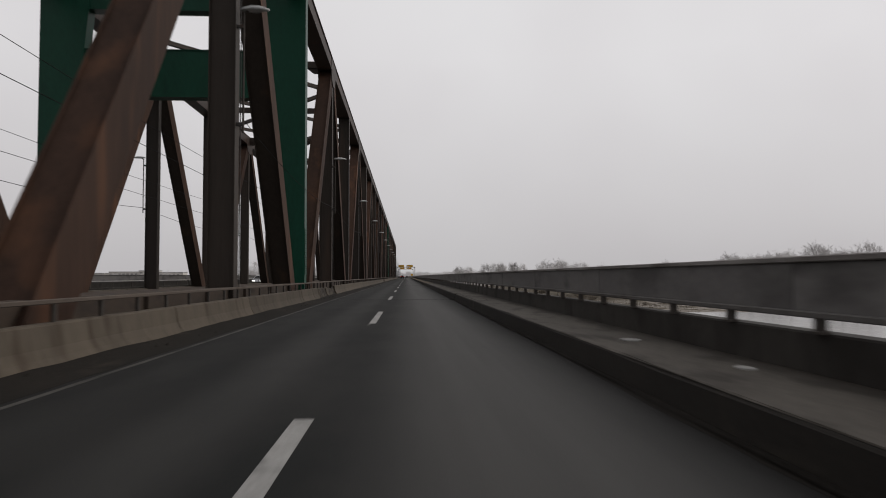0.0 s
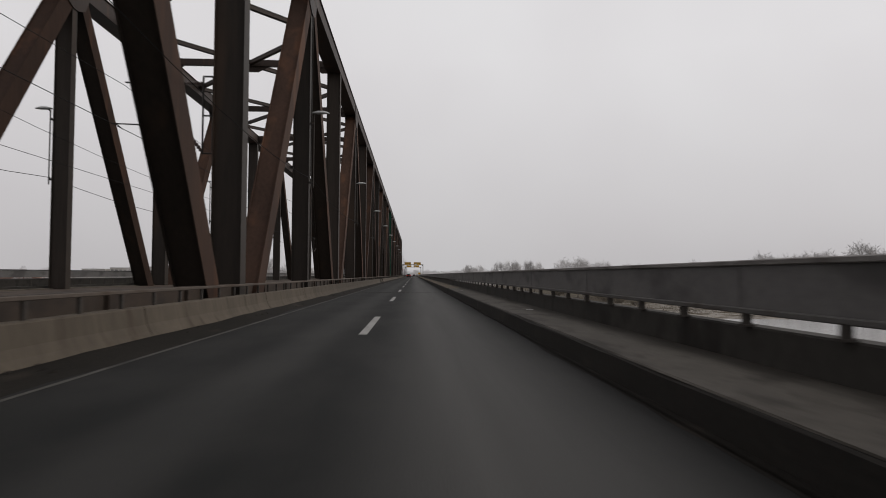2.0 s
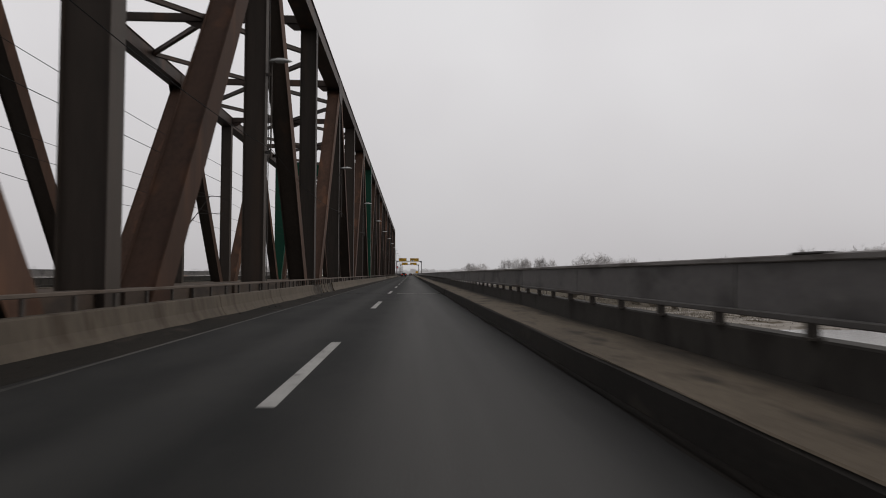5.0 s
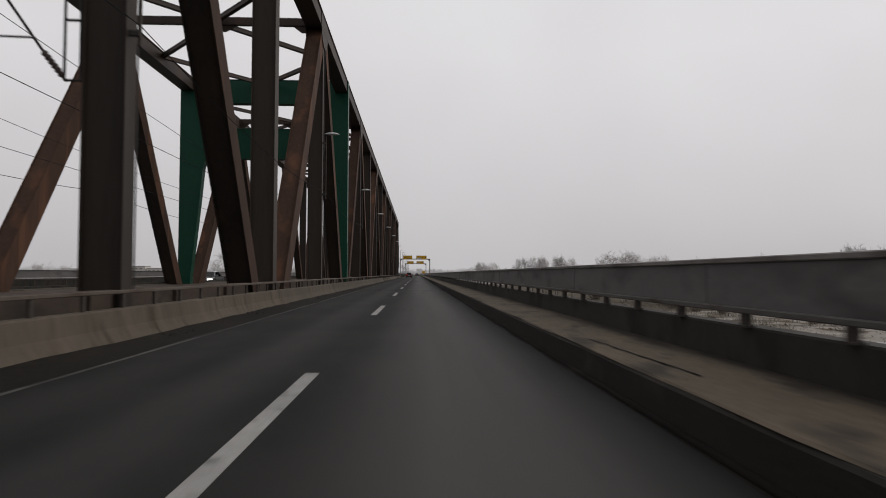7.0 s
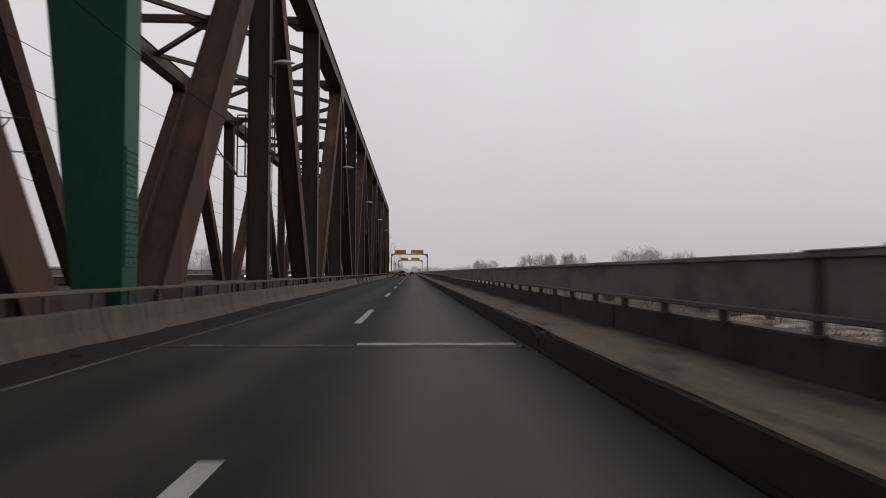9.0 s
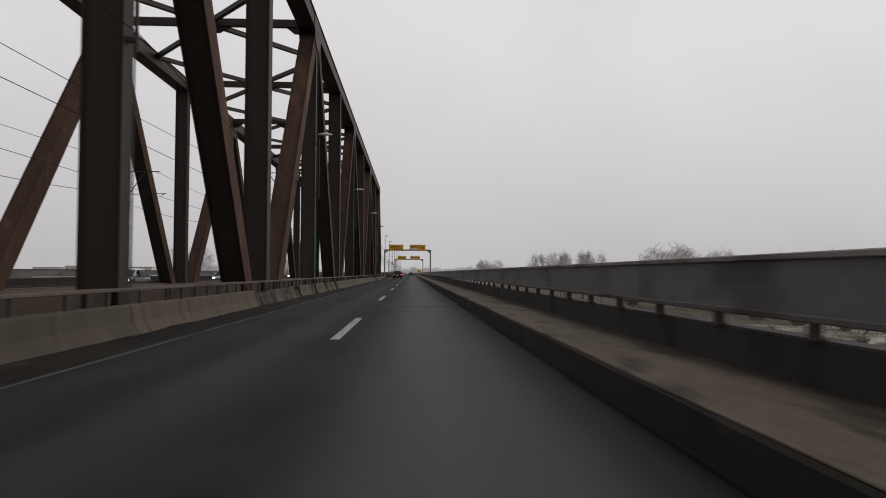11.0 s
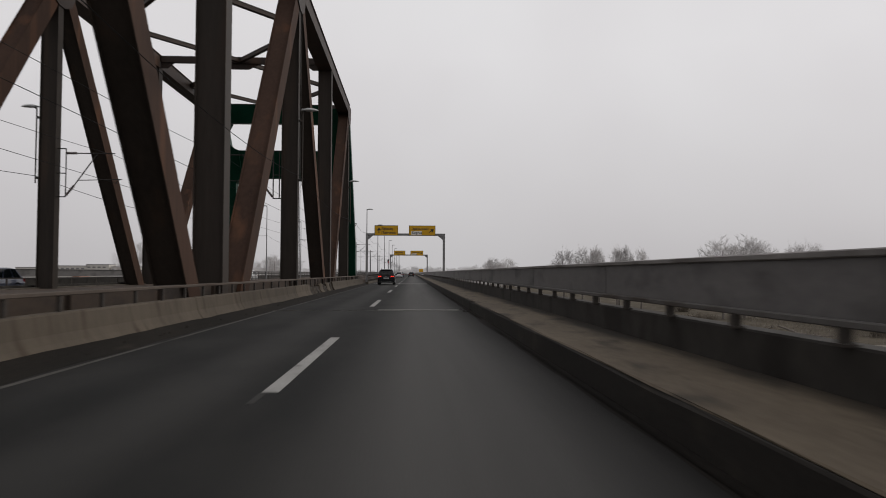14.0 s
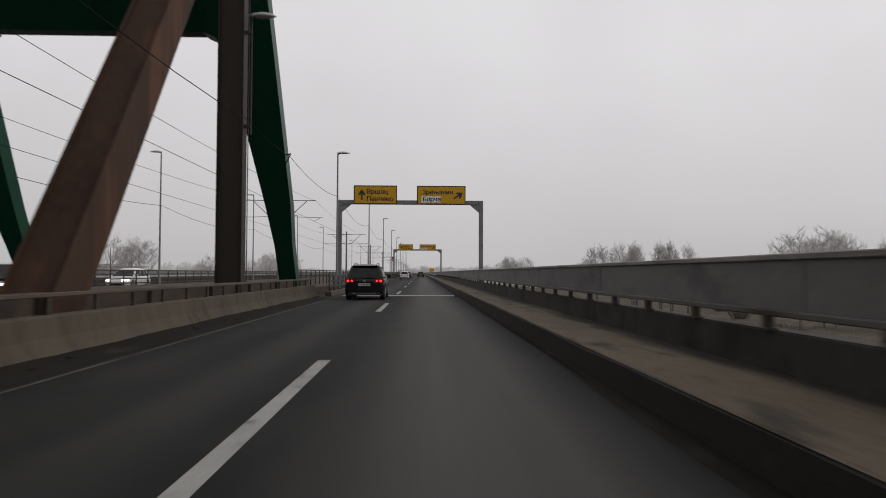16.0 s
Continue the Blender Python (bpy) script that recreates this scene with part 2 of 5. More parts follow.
def darken_by_wall(m, start, full):
    """A darker tone along the foot of the low wall, with a ragged edge."""
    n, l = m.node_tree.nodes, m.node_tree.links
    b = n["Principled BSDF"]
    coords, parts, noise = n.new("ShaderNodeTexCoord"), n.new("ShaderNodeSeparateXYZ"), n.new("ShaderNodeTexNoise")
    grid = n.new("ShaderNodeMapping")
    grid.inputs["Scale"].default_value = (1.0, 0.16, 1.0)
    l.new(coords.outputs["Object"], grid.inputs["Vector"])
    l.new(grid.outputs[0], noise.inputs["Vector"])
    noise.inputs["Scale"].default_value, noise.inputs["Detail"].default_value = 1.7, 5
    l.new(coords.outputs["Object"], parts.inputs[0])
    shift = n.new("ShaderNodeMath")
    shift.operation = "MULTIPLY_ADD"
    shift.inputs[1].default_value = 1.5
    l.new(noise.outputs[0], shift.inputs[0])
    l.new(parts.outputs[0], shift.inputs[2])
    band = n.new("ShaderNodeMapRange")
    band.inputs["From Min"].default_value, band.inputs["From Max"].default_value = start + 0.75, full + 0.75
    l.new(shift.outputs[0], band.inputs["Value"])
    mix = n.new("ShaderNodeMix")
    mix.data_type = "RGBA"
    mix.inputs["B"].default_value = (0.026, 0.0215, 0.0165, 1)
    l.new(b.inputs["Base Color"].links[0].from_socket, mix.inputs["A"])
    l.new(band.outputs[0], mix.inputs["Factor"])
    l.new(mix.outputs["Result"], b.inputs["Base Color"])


darken_by_wall(WALKWAY, 2.80, 3.2)
WALKWAY_GREY = material("bare_grey_walkway_concrete", (0.050, 0.0445, 0.0375), (0.088, 0.079, 0.067), 0.92, big=0.9, fine=14, bump=0.4, third=(0.034, 0.029, 0.024), third_at=0.58, stretch=(1, 0.35, 1))
darken_by_wall(WALKWAY_GREY, 2.75, 3.2)
RAILBED = material("rust_stained_railway_bed", (0.034, 0.0228, 0.0155), (0.068, 0.0475, 0.0335), 0.95, big=0.5, fine=16, bump=0.6, third=(0.024, 0.0172, 0.0135), third_at=0.58, stretch=(1, 0.5, 1))
RAIL_GREY = material("weathered_grey_handrail_steel", (0.075, 0.071, 0.068), (0.125, 0.118, 0.112), 0.7, 0.1, big=0.7, fine=16, bump=0.2, third=(0.050, 0.038, 0.030), third_at=0.6, stretch=(1, 0.3, 1))
SHEET_GREY = material("dull_grey_sheet_metal", (0.112, 0.107, 0.104), (0.168, 0.161, 0.156), 0.62, 0.1, big=0.6, fine=10, bump=0.08, third=(0.076, 0.072, 0.070), third_at=0.58, stretch=(1, 0.4, 1), spread=0.04)
CAP_STEEL = material("weathered_cap_rail_steel", (0.150, 0.141, 0.133), (0.235, 0.220, 0.206), 0.5, 0.1, big=0.7, fine=10, bump=0.08, third=(0.075, 0.062, 0.053), third_at=0.6, stretch=(1, 0.4, 1), gloss=0.4)
KERB = material("near_black_kerb_concrete", (0.0135, 0.0118, 0.0100), (0.0275, 0.0240, 0.0202), 0.92, big=0.8, fine=16, bump=0.5, third=(0.040, 0.034, 0.027), third_at=0.66, stretch=(1, 0.5, 1))
UPSTAND = material("dark_grey_brown_concrete", (0.026, 0.0235, 0.0205), (0.050, 0.0455, 0.040), 0.85, big=0.8, fine=12, bump=0.4, third=(0.019, 0.0165, 0.014), third_at=0.58, stretch=(1, 0.5, 0.4))
LAND = material("pale_winter_mudflat", (0.14, 0.125, 0.104), (0.29, 0.272, 0.25), 0.95, big=0.05, fine=0.35, bump=0.0, amount=0.5, third=(0.075, 0.063, 0.047), third_at=0.54, gloss=0.02)
SCRUBLAND = material("brown_winter_grassland", (0.045, 0.038, 0.028), (0.105, 0.092, 0.072), 0.95, big=0.09, fine=0.6, bump=0.0, amount=0.6, third=(0.16, 0.148, 0.13), third_at=0.66, gloss=0.02)
WATER = material("river_water", (0.16, 0.16, 0.15), (0.2, 0.195, 0.185), 0.18, big=0.05, fine=0.6, bump=0.25, gloss=0.5)
TRUNK = material("dark_grey_brown_trunk_bark", (0.10, 0.088, 0.078), (0.17, 0.152, 0.137), 0.95, big=0.5, fine=6, bump=0.0, spread=0.15)
# crown twigs paler than the trunks: distance haze mixed into the colour
CROWN_HAZED = material("haze_paled_bark", (0.40, 0.385, 0.38), (0.52, 0.505, 0.50), 0.95, big=0.5, fine=6, bump=0.0, spread=0.15)
# the far woods' haze is painted into this twig colour
FAR_TWIGS = material("hazed_grey_twigs", (0.56, 0.55, 0.55), (0.66, 0.65, 0.645), 0.95, big=0.02, fine=0.3, bump=0.0)
REED = material("dry_reeds", (0.12, 0.105, 0.084), (0.21, 0.186, 0.155), 0.95, big=0.05, fine=0.6, bump=0.0)
SCRUB = material("dark_brown_scrub", (0.075, 0.062, 0.048), (0.14, 0.118, 0.092), 0.95, big=0.5, fine=4, bump=0.0, spread=0.25)
PLASTER = material("pale_plaster", (0.42, 0.40, 0.37), (0.52, 0.50, 0.47), 0.9, big=0.2, fine=3, bump=0.1)
ROOFING = material("dull_red_roofing", (0.16, 0.09, 0.07), (0.22, 0.13, 0.10), 0.9, big=0.4, fine=5, bump=0.2)
YELLOW = material("yellow_sign_sheet", (0.46, 0.25, 0.008), (0.54, 0.30, 0.012), 0.5, big=0.8, fine=10, bump=0.0)
SIGN_WHITE = plain("white_sign_sheet", (0.65, 0.65, 0.63), 0.5)
BLACK_INK = plain("black_sign_ink", (0.012, 0.012, 0.012), 0.5)
CAR_BLACK = plain("black_car_paint", (0.0035, 0.004, 0.005), 0.25, gloss=0.4)
CAR_WHITE = plain("white_car_paint", (0.55, 0.55, 0.55), 0.3, coat=1.0)
CAR_GREY = plain("grey_car_paint", (0.12, 0.125, 0.13), 0.3, 0.3, coat=1.0)
CAR_BLUE = plain("dark_blue_car_paint", (0.015, 0.022, 0.045), 0.3, coat=1.0)
TRIM_BLACK = plain("black_plastic", (0.012, 0.012, 0.013), 0.6)
GLASS_DARK = plain("tinted_car_glass", (0.006, 0.007, 0.008), 0.05, gloss=0.6)
TYRE = plain("tyre_rubber", (0.014, 0.014, 0.015), 0.85)
ALLOY = plain("alloy_rim", (0.3, 0.3, 0.31), 0.35, 0.8)
CHROME = plain("satin_chrome", (0.5, 0.5, 0.5), 0.25, 1.0)
TAIL_LIT = plain("lit_red_tail_lamp", (1.0, 0.03, 0.015), 0.3, glow=2.2)
TAIL_RED = plain("red_lamp_lens", (0.16, 0.008, 0.008), 0.2)
HEAD_LIT = plain("lit_headlamp", (1.0, 0.98, 0.92), 0.2, glow=3.0)
PLATE = plain("white_plate", (0.5, 0.5, 0.5), 0.5)
PORCELAIN = plain("brown_insulator", (0.07, 0.05, 0.045), 0.3)
LAMP_GLASS = plain("milky_lamp_bowl", (0.42, 0.43, 0.43), 0.35)
WIRE = plain("dark_wire", (0.010, 0.010, 0.010), 0.75, gloss=0.1)


# ======================= building helpers =======================
def empty(name, at=(0, 0, 0), label="", category="", group="", kind=""):
    ob = new(name)
    ob.location = at
    ob.empty_display_size = 0.2
    return tagged(ob, label, category, group, kind)


def mesh_of(name, bm, mat, smooth=False):
    bmesh.ops.recalc_face_normals(bm, faces=bm.faces)
    me = bpy.data.meshes.new(name)
    bm.to_mesh(me)
    bm.free()
    for one in (mat if isinstance(mat, (list, tuple)) else [mat]):
        me.materials.append(one)
    if smooth:
        me.polygons.foreach_set("use_smooth", [True] * len(me.polygons))
    return me


def part(name, bm, mat, parent=None, label="", smooth=False, at=None):
    ob = new(name, mesh_of(name, bm, mat, smooth))
    ob.parent = parent
    if at:
        ob.location = at
    return tagged(ob, label)


def repeat(name, me, parent, m, label=""):
    """Another object on the same mesh, under the parent."""
    ob = new(name, me)
    ob.parent = parent
    ob.matrix_basis = m
    return tagged(ob, label)


def add_box(bm, x0, x1, y0, y1, z0, z1, bevel=0.0, index=0):
    r = bmesh.ops.create_cube(bm, size=1.0)
    v = r["verts"]
    for p in v:
        p.co = (x0 + (p.co.x + 0.5) * (x1 - x0), y0 + (p.co.y + 0.5) * (y1 - y0), z0 + (p.co.z + 0.5) * (z1 - z0))
    faces = list({f for p in v for f in p.link_faces})
    for f in faces:
        f.material_index = index
    if bevel:
        bmesh.ops.bevel(bm, geom=list({e for p in v for e in p.link_edges}), offset=bevel, segments=1, affect="EDGES")
    return bm


def box(x0, x1, y0, y1, z0, z1, bevel=0.0):
    return add_box(bmesh.new(), x0, x1, y0, y1, z0, z1, bevel)


def add_loft(bm, rings, closed=True, cap=True):
    rows = [[bm.verts.new(p) for p in ring] for ring in rings]
    n = len(rows[0])
    for a, b in zip(rows, rows[1:]):
        for i in range(n if closed else n - 1):
            j = (i + 1) % n
            bm.faces.new((a[i], a[j], b[j], b[i]))
    if cap and closed:
        bm.faces.new(rows[0][::-1])
        bm.faces.new(rows[-1])
    return bm


def add_bar(bm, p, q, profile, side=Vector((1, 0, 0))):
    """The profile (a, b) along p to q: a runs along side, b across it."""
    p, q = Vector(p), Vector(q)
    way = (q - p).normalized()
    a = (side - way * side.dot(way)).normalized()
    b = way.cross(a)
    return add_loft(bm, [[e + a * u + b * v for u, v in profile] for e in (p, q)])


def circle(r, n=8):
    return [(r * math.cos(i * math.tau / n), r * math.sin(i * math.tau / n)) for i in range(n)]


def lipped(w, h, lip=0.045, plate=0.03):
    """A built-up box section: two side plates that stand past the webs between them."""
    a, b, c = w / 2, h / 2, h / 2 - lip
    return [(-a, -b), (-a + plate, -b), (-a + plate, -c), (a - plate, -c), (a - plate, -b), (a, -b), (a, b), (a - plate, b), (a - plate, c), (-a + plate, c), (-a + plate, b), (-a, b)]


def bar(p, q, profile, side=Vector((1, 0, 0))):
    return add_bar(bmesh.new(), p, q, profile, side)


# ======================= plan =======================
PANEL = 13.38
PORTALS = (194.9 - 12 * PANEL, 194.9)
TOP_END = 194.9 + 11 * PANEL
NEAR_X, FAR_X = -5.94, -17.56
MID_X = (NEAR_X + FAR_X) / 2
CHORD_Z, FOOT_Z = 15.55, -3.7
BACK, ROAD_END = -150.0, 1900.0
BRIDGE_END = 355.8
RAIL_Z = 0.40
JOINTS = (PORTALS[0] + 1.4, 87.2, 143.7, 192.8, 246.6, 303.2, 356.0)

# ======================= land and river =======================
bm = bmesh.new()
ys = [-2500, -900, 200, 285, 312, 335, 380, 425, 500, 5000]
zs = [-20, -20, -20, -18, -15.6, -14.6, -13.9, -13.75, -13.5, -13]
xs = [-4500, -600, -120, -30, 0, 30, 120, 600, 4500]
rows = [[bm.verts.new((x, y, z)) for x in xs] for y, z in zip(ys, zs)]
for a, b in zip(rows, rows[1:]):
    for i in range(len(xs) - 1):
        bm.faces.new((a[i], a[i + 1], b[i + 1], b[i])).material_index = 1 if a[0].co.y > 420 else 0
ground = part("ground", bm, [LAND, SCRUBLAND])
tagged(ground, "flat winter river bank with pale bare patches", "ground", kind="structure")
water = part("water", box(-4400, 4400, -2400, 313, -16.2, -15.5), WATER)
tagged(water, "pale grey river under an overcast sky", "river", kind="structure")

# ======================= road deck =======================
road = part("road", box(-4.95, 2.0, BACK, ROAD_END, -0.9, 0.0), ASPHALT)
tagged(road, "worn dark grey two-lane asphalt carriageway", "road", kind="structure")


def stripe(name, x, w, y0, y1, mat=PAINT_WHITE, z=0.005):
    return part(name, box(x - w / 2, x + w / 2, y0, y1, 0.001, z), mat, road)


first = stripe("lane_dash", -1.35, 0.17, 0.02, 6.02)
for k in range(-6, 70):
    if k:
        repeat("lane_dash", first.data, road, pose(0, 18.0 * k, 0))
for k in (1, 4, 10, 12, 15, 16):
    # the worn tail of an older, shorter line
    stripe("worn_dash_tail", -1.415, 0.075, 18.0 * k - 0.62, 18.0 * k + 0.01, PAINT_DIRTY, 0.003)
rng = random.Random(31)
bm = bmesh.new()
rows, y, left, right = [], -30.0, 0.0, 0.0
while y < 420:
    left, right = 0.7 * left + rng.uniform(-0.006, 0.006), 0.7 * right + rng.uniform(-0.006, 0.006)
    rows.append((bm.verts.new((-4.255 + left, y, 0.004)), bm.verts.new((-4.175 + right, y, 0.004))))
    y += 0.45
for (a, b), (c, d) in zip(rows, rows[1:]):
    bm.faces.new((a, b, d, c))
part("edge_line", bm, PAINT_DIRTY, road)
stripe("edge_line", -4.215, 0.08, 420.2, ROAD_END, PAINT_DIRTY)
rng = random.Random(12)
for fixed, loose, end, heap in ((-4.93, -4.33, BRIDGE_END - 2.4, 0.105), (2.0, 1.84, 420.0, 0.012)):
    bm = bmesh.new()
    rows, drift, lift = [], 0.0, 0.0
    y = -30.0
    while y < end:
        drift = 0.8 * drift + rng.uniform(-0.05, 0.05) * (1.0 if heap > 0.05 else 0.5)
        lift = 0.75 * lift + rng.uniform(-0.1, 0.1)
        h = heap * (1 + lift)
        mid = fixed + 0.5 * (loose - fixed) + drift
        rows.append([bm.verts.new(p) for p in ((fixed, y, h * 1.1), (fixed + 0.12 * (loose - fixed) / abs(loose - fixed), y, h), (mid, y, h * 0.32 + 0.003), (loose + drift, y, 0.0015))])
        y += 0.7
    for a, b in zip(rows, rows[1:]):
        for k in range(3):
            bm.faces.new((a[k], a[k + 1], b[k + 1], b[k]))
    part("gutter_dirt", bm, GRIT, road, smooth=True)
for y in JOINTS:
    stripe("joint_steel", -1.5, 6.6, y, y + 0.07, STEEL_DARK, 0.008)
    stripe("joint_steel", -1.5, 6.6, y + 0.2, y + 0.26, STEEL_DARK, 0.008)
    if y > 100:
        bm = bmesh.new()
        x, near, far = -3.7, 0.0, 0.0
        rows = []
        while x < 1.7:
            near, far = 0.6 * near + rng.uniform(-0.025, 0.025), 0.6 * far + rng.uniform(-0.03, 0.03)
            deep = 0.012 if x < -1.0 else (0.06 if 240 < y < 250 else 0.36)
            rows.append((bm.verts.new((x, y + 0.30 + near, 0.006)), bm.verts.new((x + rng.uniform(-0.02, 0.02), y + 0.315 + deep + far, 0.006)), rng.random() < (0.4 if x < -1.0 else 0.02)))
            x += rng.uniform(0.08, 0.2)
        for (a, b, gap), (c, d, _) in zip(rows, rows[1:]):
            if not gap:
                bm.faces.new((a, c, d, b))
        part("joint_mortar", bm, MORTAR, road)
part("joint_mortar", box(-4.1, 1.74, 356.7, 357.9, 0.001, 0.012), PAINT_WHITE, road)

# ---- kerb and walkway on the open side, with real gaps at the joints ----
kerb = empty("kerb", label="near-black concrete kerb with chipped ends", category="kerb", kind="structure")
pavement = empty("pavement", label="narrow silt-covered concrete service walkway", category="walkway", kind="structure")
upstand = empty("low_wall", label="low dark concrete upstand beside the walkway", category="wall", kind="structure")
rng = random.Random(5)
cuts = [BACK, -60.0, *JOINTS, 408.0, 460.0, 520.0, 620.0, 800.0, 1100.0, ROAD_END]
for a, b in zip(cuts, cuts[1:]):
    a += 0.05
    bm = bmesh.new()
    rings = []
    n = max(2, int((b - a) / 1.5)) if b < 420 else 3
    spots = [a, a + 0.1, a + 0.25, a + 0.45, a + 0.75] + [a + (b - a) * i / n for i in range(1, n)] + [b - 0.9, b - 0.6, b - 0.35, b - 0.15, b]
    for i, y in enumerate(spots):
        d = rng.uniform(-0.012, 0.012)
        e = rng.uniform(0.015, 0.035)
        if b < 420 and (i < 4 or i > len(spots) - 5):
            d, e = rng.uniform(0.0, 0.06), rng.uniform(0.03, 0.10) * (1.9 if a < 192.9 < b + 1 and (b < 193) == (i > 5) else 1.0)
        rings.append([(2.0 + d * 0.4, y, -0.6), (2.0 + d * 0.3, y, 0.305 - e), (2.0 + d + e, y, 0.305), (2.20, y, 0.306), (2.20, y, -0.6)])
    add_loft(bm, rings)
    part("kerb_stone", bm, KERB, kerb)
    top = 0.322 + rng.uniform(-0.006, 0.004)
    bm = bmesh.new()
    add_loft(bm, [[(2.018 + (0.05 if i in (0, n) else rng.uniform(-0.012, 0.02)), a + (b - a) * i / n, 0.309), (2.04 + (0.05 if i in (0, n) else rng.uniform(-0.02, 0.025)), a + (b - a) * i / n, top), (3.245, a + (b - a) * i / n, top), (3.245, a + (b - a) * i / n, 0.309)] for i in range(n + 1)])
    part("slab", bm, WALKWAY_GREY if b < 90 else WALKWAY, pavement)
    part("slab_base", box(2.203, 3.245, a, b, -0.6, 0.306), CONCRETE_DARK, pavement)
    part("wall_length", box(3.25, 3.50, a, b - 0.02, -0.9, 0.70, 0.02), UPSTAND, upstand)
# lumps of silt along the walkway's edges, and broken kerb at the joints
bm = bmesh.new()
for y in JOINTS:
    for i in range(16):
        x, yy = rng.uniform(1.72, 2.1), y + rng.gauss(0.0, 0.55)
        r = rng.uniform(0.012, 0.03) if x > 2.03 else rng.uniform(0.02, 0.06)
        base = 0.32 if x > 2.03 else 0.002
        low_ring = [bm.verts.new((x + r * math.cos(q) * rng.uniform(0.7, 1.2), yy + 1.3 * r * math.sin(q) * rng.uniform(0.7, 1.2), base)) for q in [j * math.tau / 7 for j in range(7)]]
        peak = bm.verts.new((x + rng.uniform(-0.3, 0.3) * r, yy, base + r * rng.uniform(0.5, 0.95)))
        for j in range(7):
            bm.faces.new((low_ring[j], low_ring[(j + 1) % 7], peak))
for i in range(170):
    y = rng.uniform(0, 380)
    x = rng.choice((rng.uniform(2.2, 2.34), rng.uniform(3.08, 3.24)))
    if rng.random() < 0.35:
        y = rng.choice(JOINTS) + rng.uniform(-1.0, 0.8)
        x = rng.uniform(2.05, 2.5)
    r = rng.uniform(0.008, 0.024)
    base = 0.315
    ring = [(x + r * math.cos(q) * rng.uniform(0.7, 1.1), y + 2.6 * r * math.sin(q) * rng.uniform(0.7, 1.1), base) for q in [j * math.tau / 7 for j in range(7)]]
    low_ring = [bm.verts.new(p) for p in ring]
    peak = bm.verts.new((x, y, base + r * 0.55))
    for j in range(7):
        bm.faces.new((low_ring[j], low_ring[(j + 1) % 7], peak))
silt = part("silt", bm, GRIT)
tagged(silt, "dark lumps of silt and grit along the walkway", "dirt", kind="stuff")
# long cracks in the walkway near its kerb
for start, end, y0, y1 in ((2.16, 2.10, 34.6, 24.5), (2.24, 2.62, 33.6, 27.0), (2.62, 2.5, 27.0, 25.2), (2.3, 2.45, 151.0, 147.5), (2.35, 2.2, 199.0, 196.4)):
    bm = bmesh.new()
    n = int(abs(y1 - y0) / 0.18)
    wander, row = 0.0, []
    for i in range(n + 1):
        wander = 0.8 * wander + rng.uniform(-0.018, 0.018)
        x, y, w = start + (end - start) * i / n + wander, y0 + (y1 - y0) * i / n, rng.uniform(0.006, 0.02)
        row.append((bm.verts.new((x - w, y, 0.3295)), bm.verts.new((x + w, y, 0.3295))))
    for (a, b), (c, d) in zip(row, row[1:]):
        bm.faces.new((a, b, d, c))
    part("crack", bm, GRIT, pavement)
for x, y, w, d in ((2.8, 6.6, 0.09, 0.16), (2.65, 9.6, 0.14, 0.2), (2.44, 79.4, 0.08, 0.2), (2.72, 58.0, 0.1, 0.2)):
    bm = bmesh.new()
    pts = [(x + w * math.cos(q) * rng.uniform(0.75, 1.1), y + d * math.sin(q) * rng.uniform(0.75, 1.1)) for q in [j * math.tau / 14 for j in range(14)]]
    add_loft(bm, [[(px, py, 0.30) for px, py in pts], [(px, py, 0.334) for px, py in pts]])
    ob = part("walkway_patch", bm, PAINT_WHITE)
    tagged(ob, "small pale patch on the walkway", "mortar patch", "walkway patches")

# ---- parapet ----
rail = empty("parapet", label="steel parapet with solid grey sheet panels above short posts", category="parapet", kind="structure")
part("handrail", bar((3.225, BACK, 0.860), (3.225, ROAD_END, 0.860), [(-0.03, -0.02), (-0.02, -0.03), (0.02, -0.03), (0.03, -0.02), (0.03, 0.02), (0.02, 0.03), (-0.02, 0.03), (-0.03, 0.02)]), RAIL_GREY, rail)
bm = box(3.285, 3.325, 0.004, 6.796, 0.86, 1.352)
add_box(bm, 3.279, 3.284, 0.012, 0.05, 0.86, 1.335)
panel_mesh = mesh_of("panel", bm, SHEET_GREY)
cap_mesh = mesh_of("cap_rail", box(3.245, 3.36, 0.006, 6.794, 1.344, 1.404, 0.010), CAP_STEEL)
bm = box(3.19, 3.27, -0.045, 0.045, 0.69, 0.841)
add_box(bm, 3.17, 3.29, -0.075, 0.075, 0.695, 0.718)
post_mesh = mesh_of("post", bm, POST_BROWN)
y, i = -20.6, 0
while y < 470:
    repeat("panel", panel_mesh, rail, pose(0, y, 0))
    repeat("cap_rail", cap_mesh, rail, pose(0, y, 0))
    y += 6.8
part("far_panel", box(3.285, 3.325, y, ROAD_END, 0.86, 1.335), SHEET_GREY, rail)
part("far_cap_rail", box(3.245, 3.36, y, ROAD_END, 1.344, 1.404), CAP_STEEL, rail)
SPANS = [(-20.0, PORTALS[0] + 1.4, 0.30), (PORTALS[0] + 1.4, 87.2, 1.08), (87.2, 143.7, 1.05), (143.7, 186.6, 1.2), (186.6, 194.2, 0.4), (194.2, 246.6, 1.5), (246.6, 303.2, 1.39), (303.2, 356.0, 1.2), (356.0, 470.0, 0.6)]
for y0, y1, phase in SPANS:
    y = y0 + phase
    while y < y1 - 0.1:
        repeat("post", post_mesh, rail, pose(0, y, 0))
        y += 1.718
for y in (42.0, 107.0):
    part("splice_plate", box(3.235, 3.375, y, y + 0.5, 1.396, 1.42, 0.01), STEEL_DARK, rail)
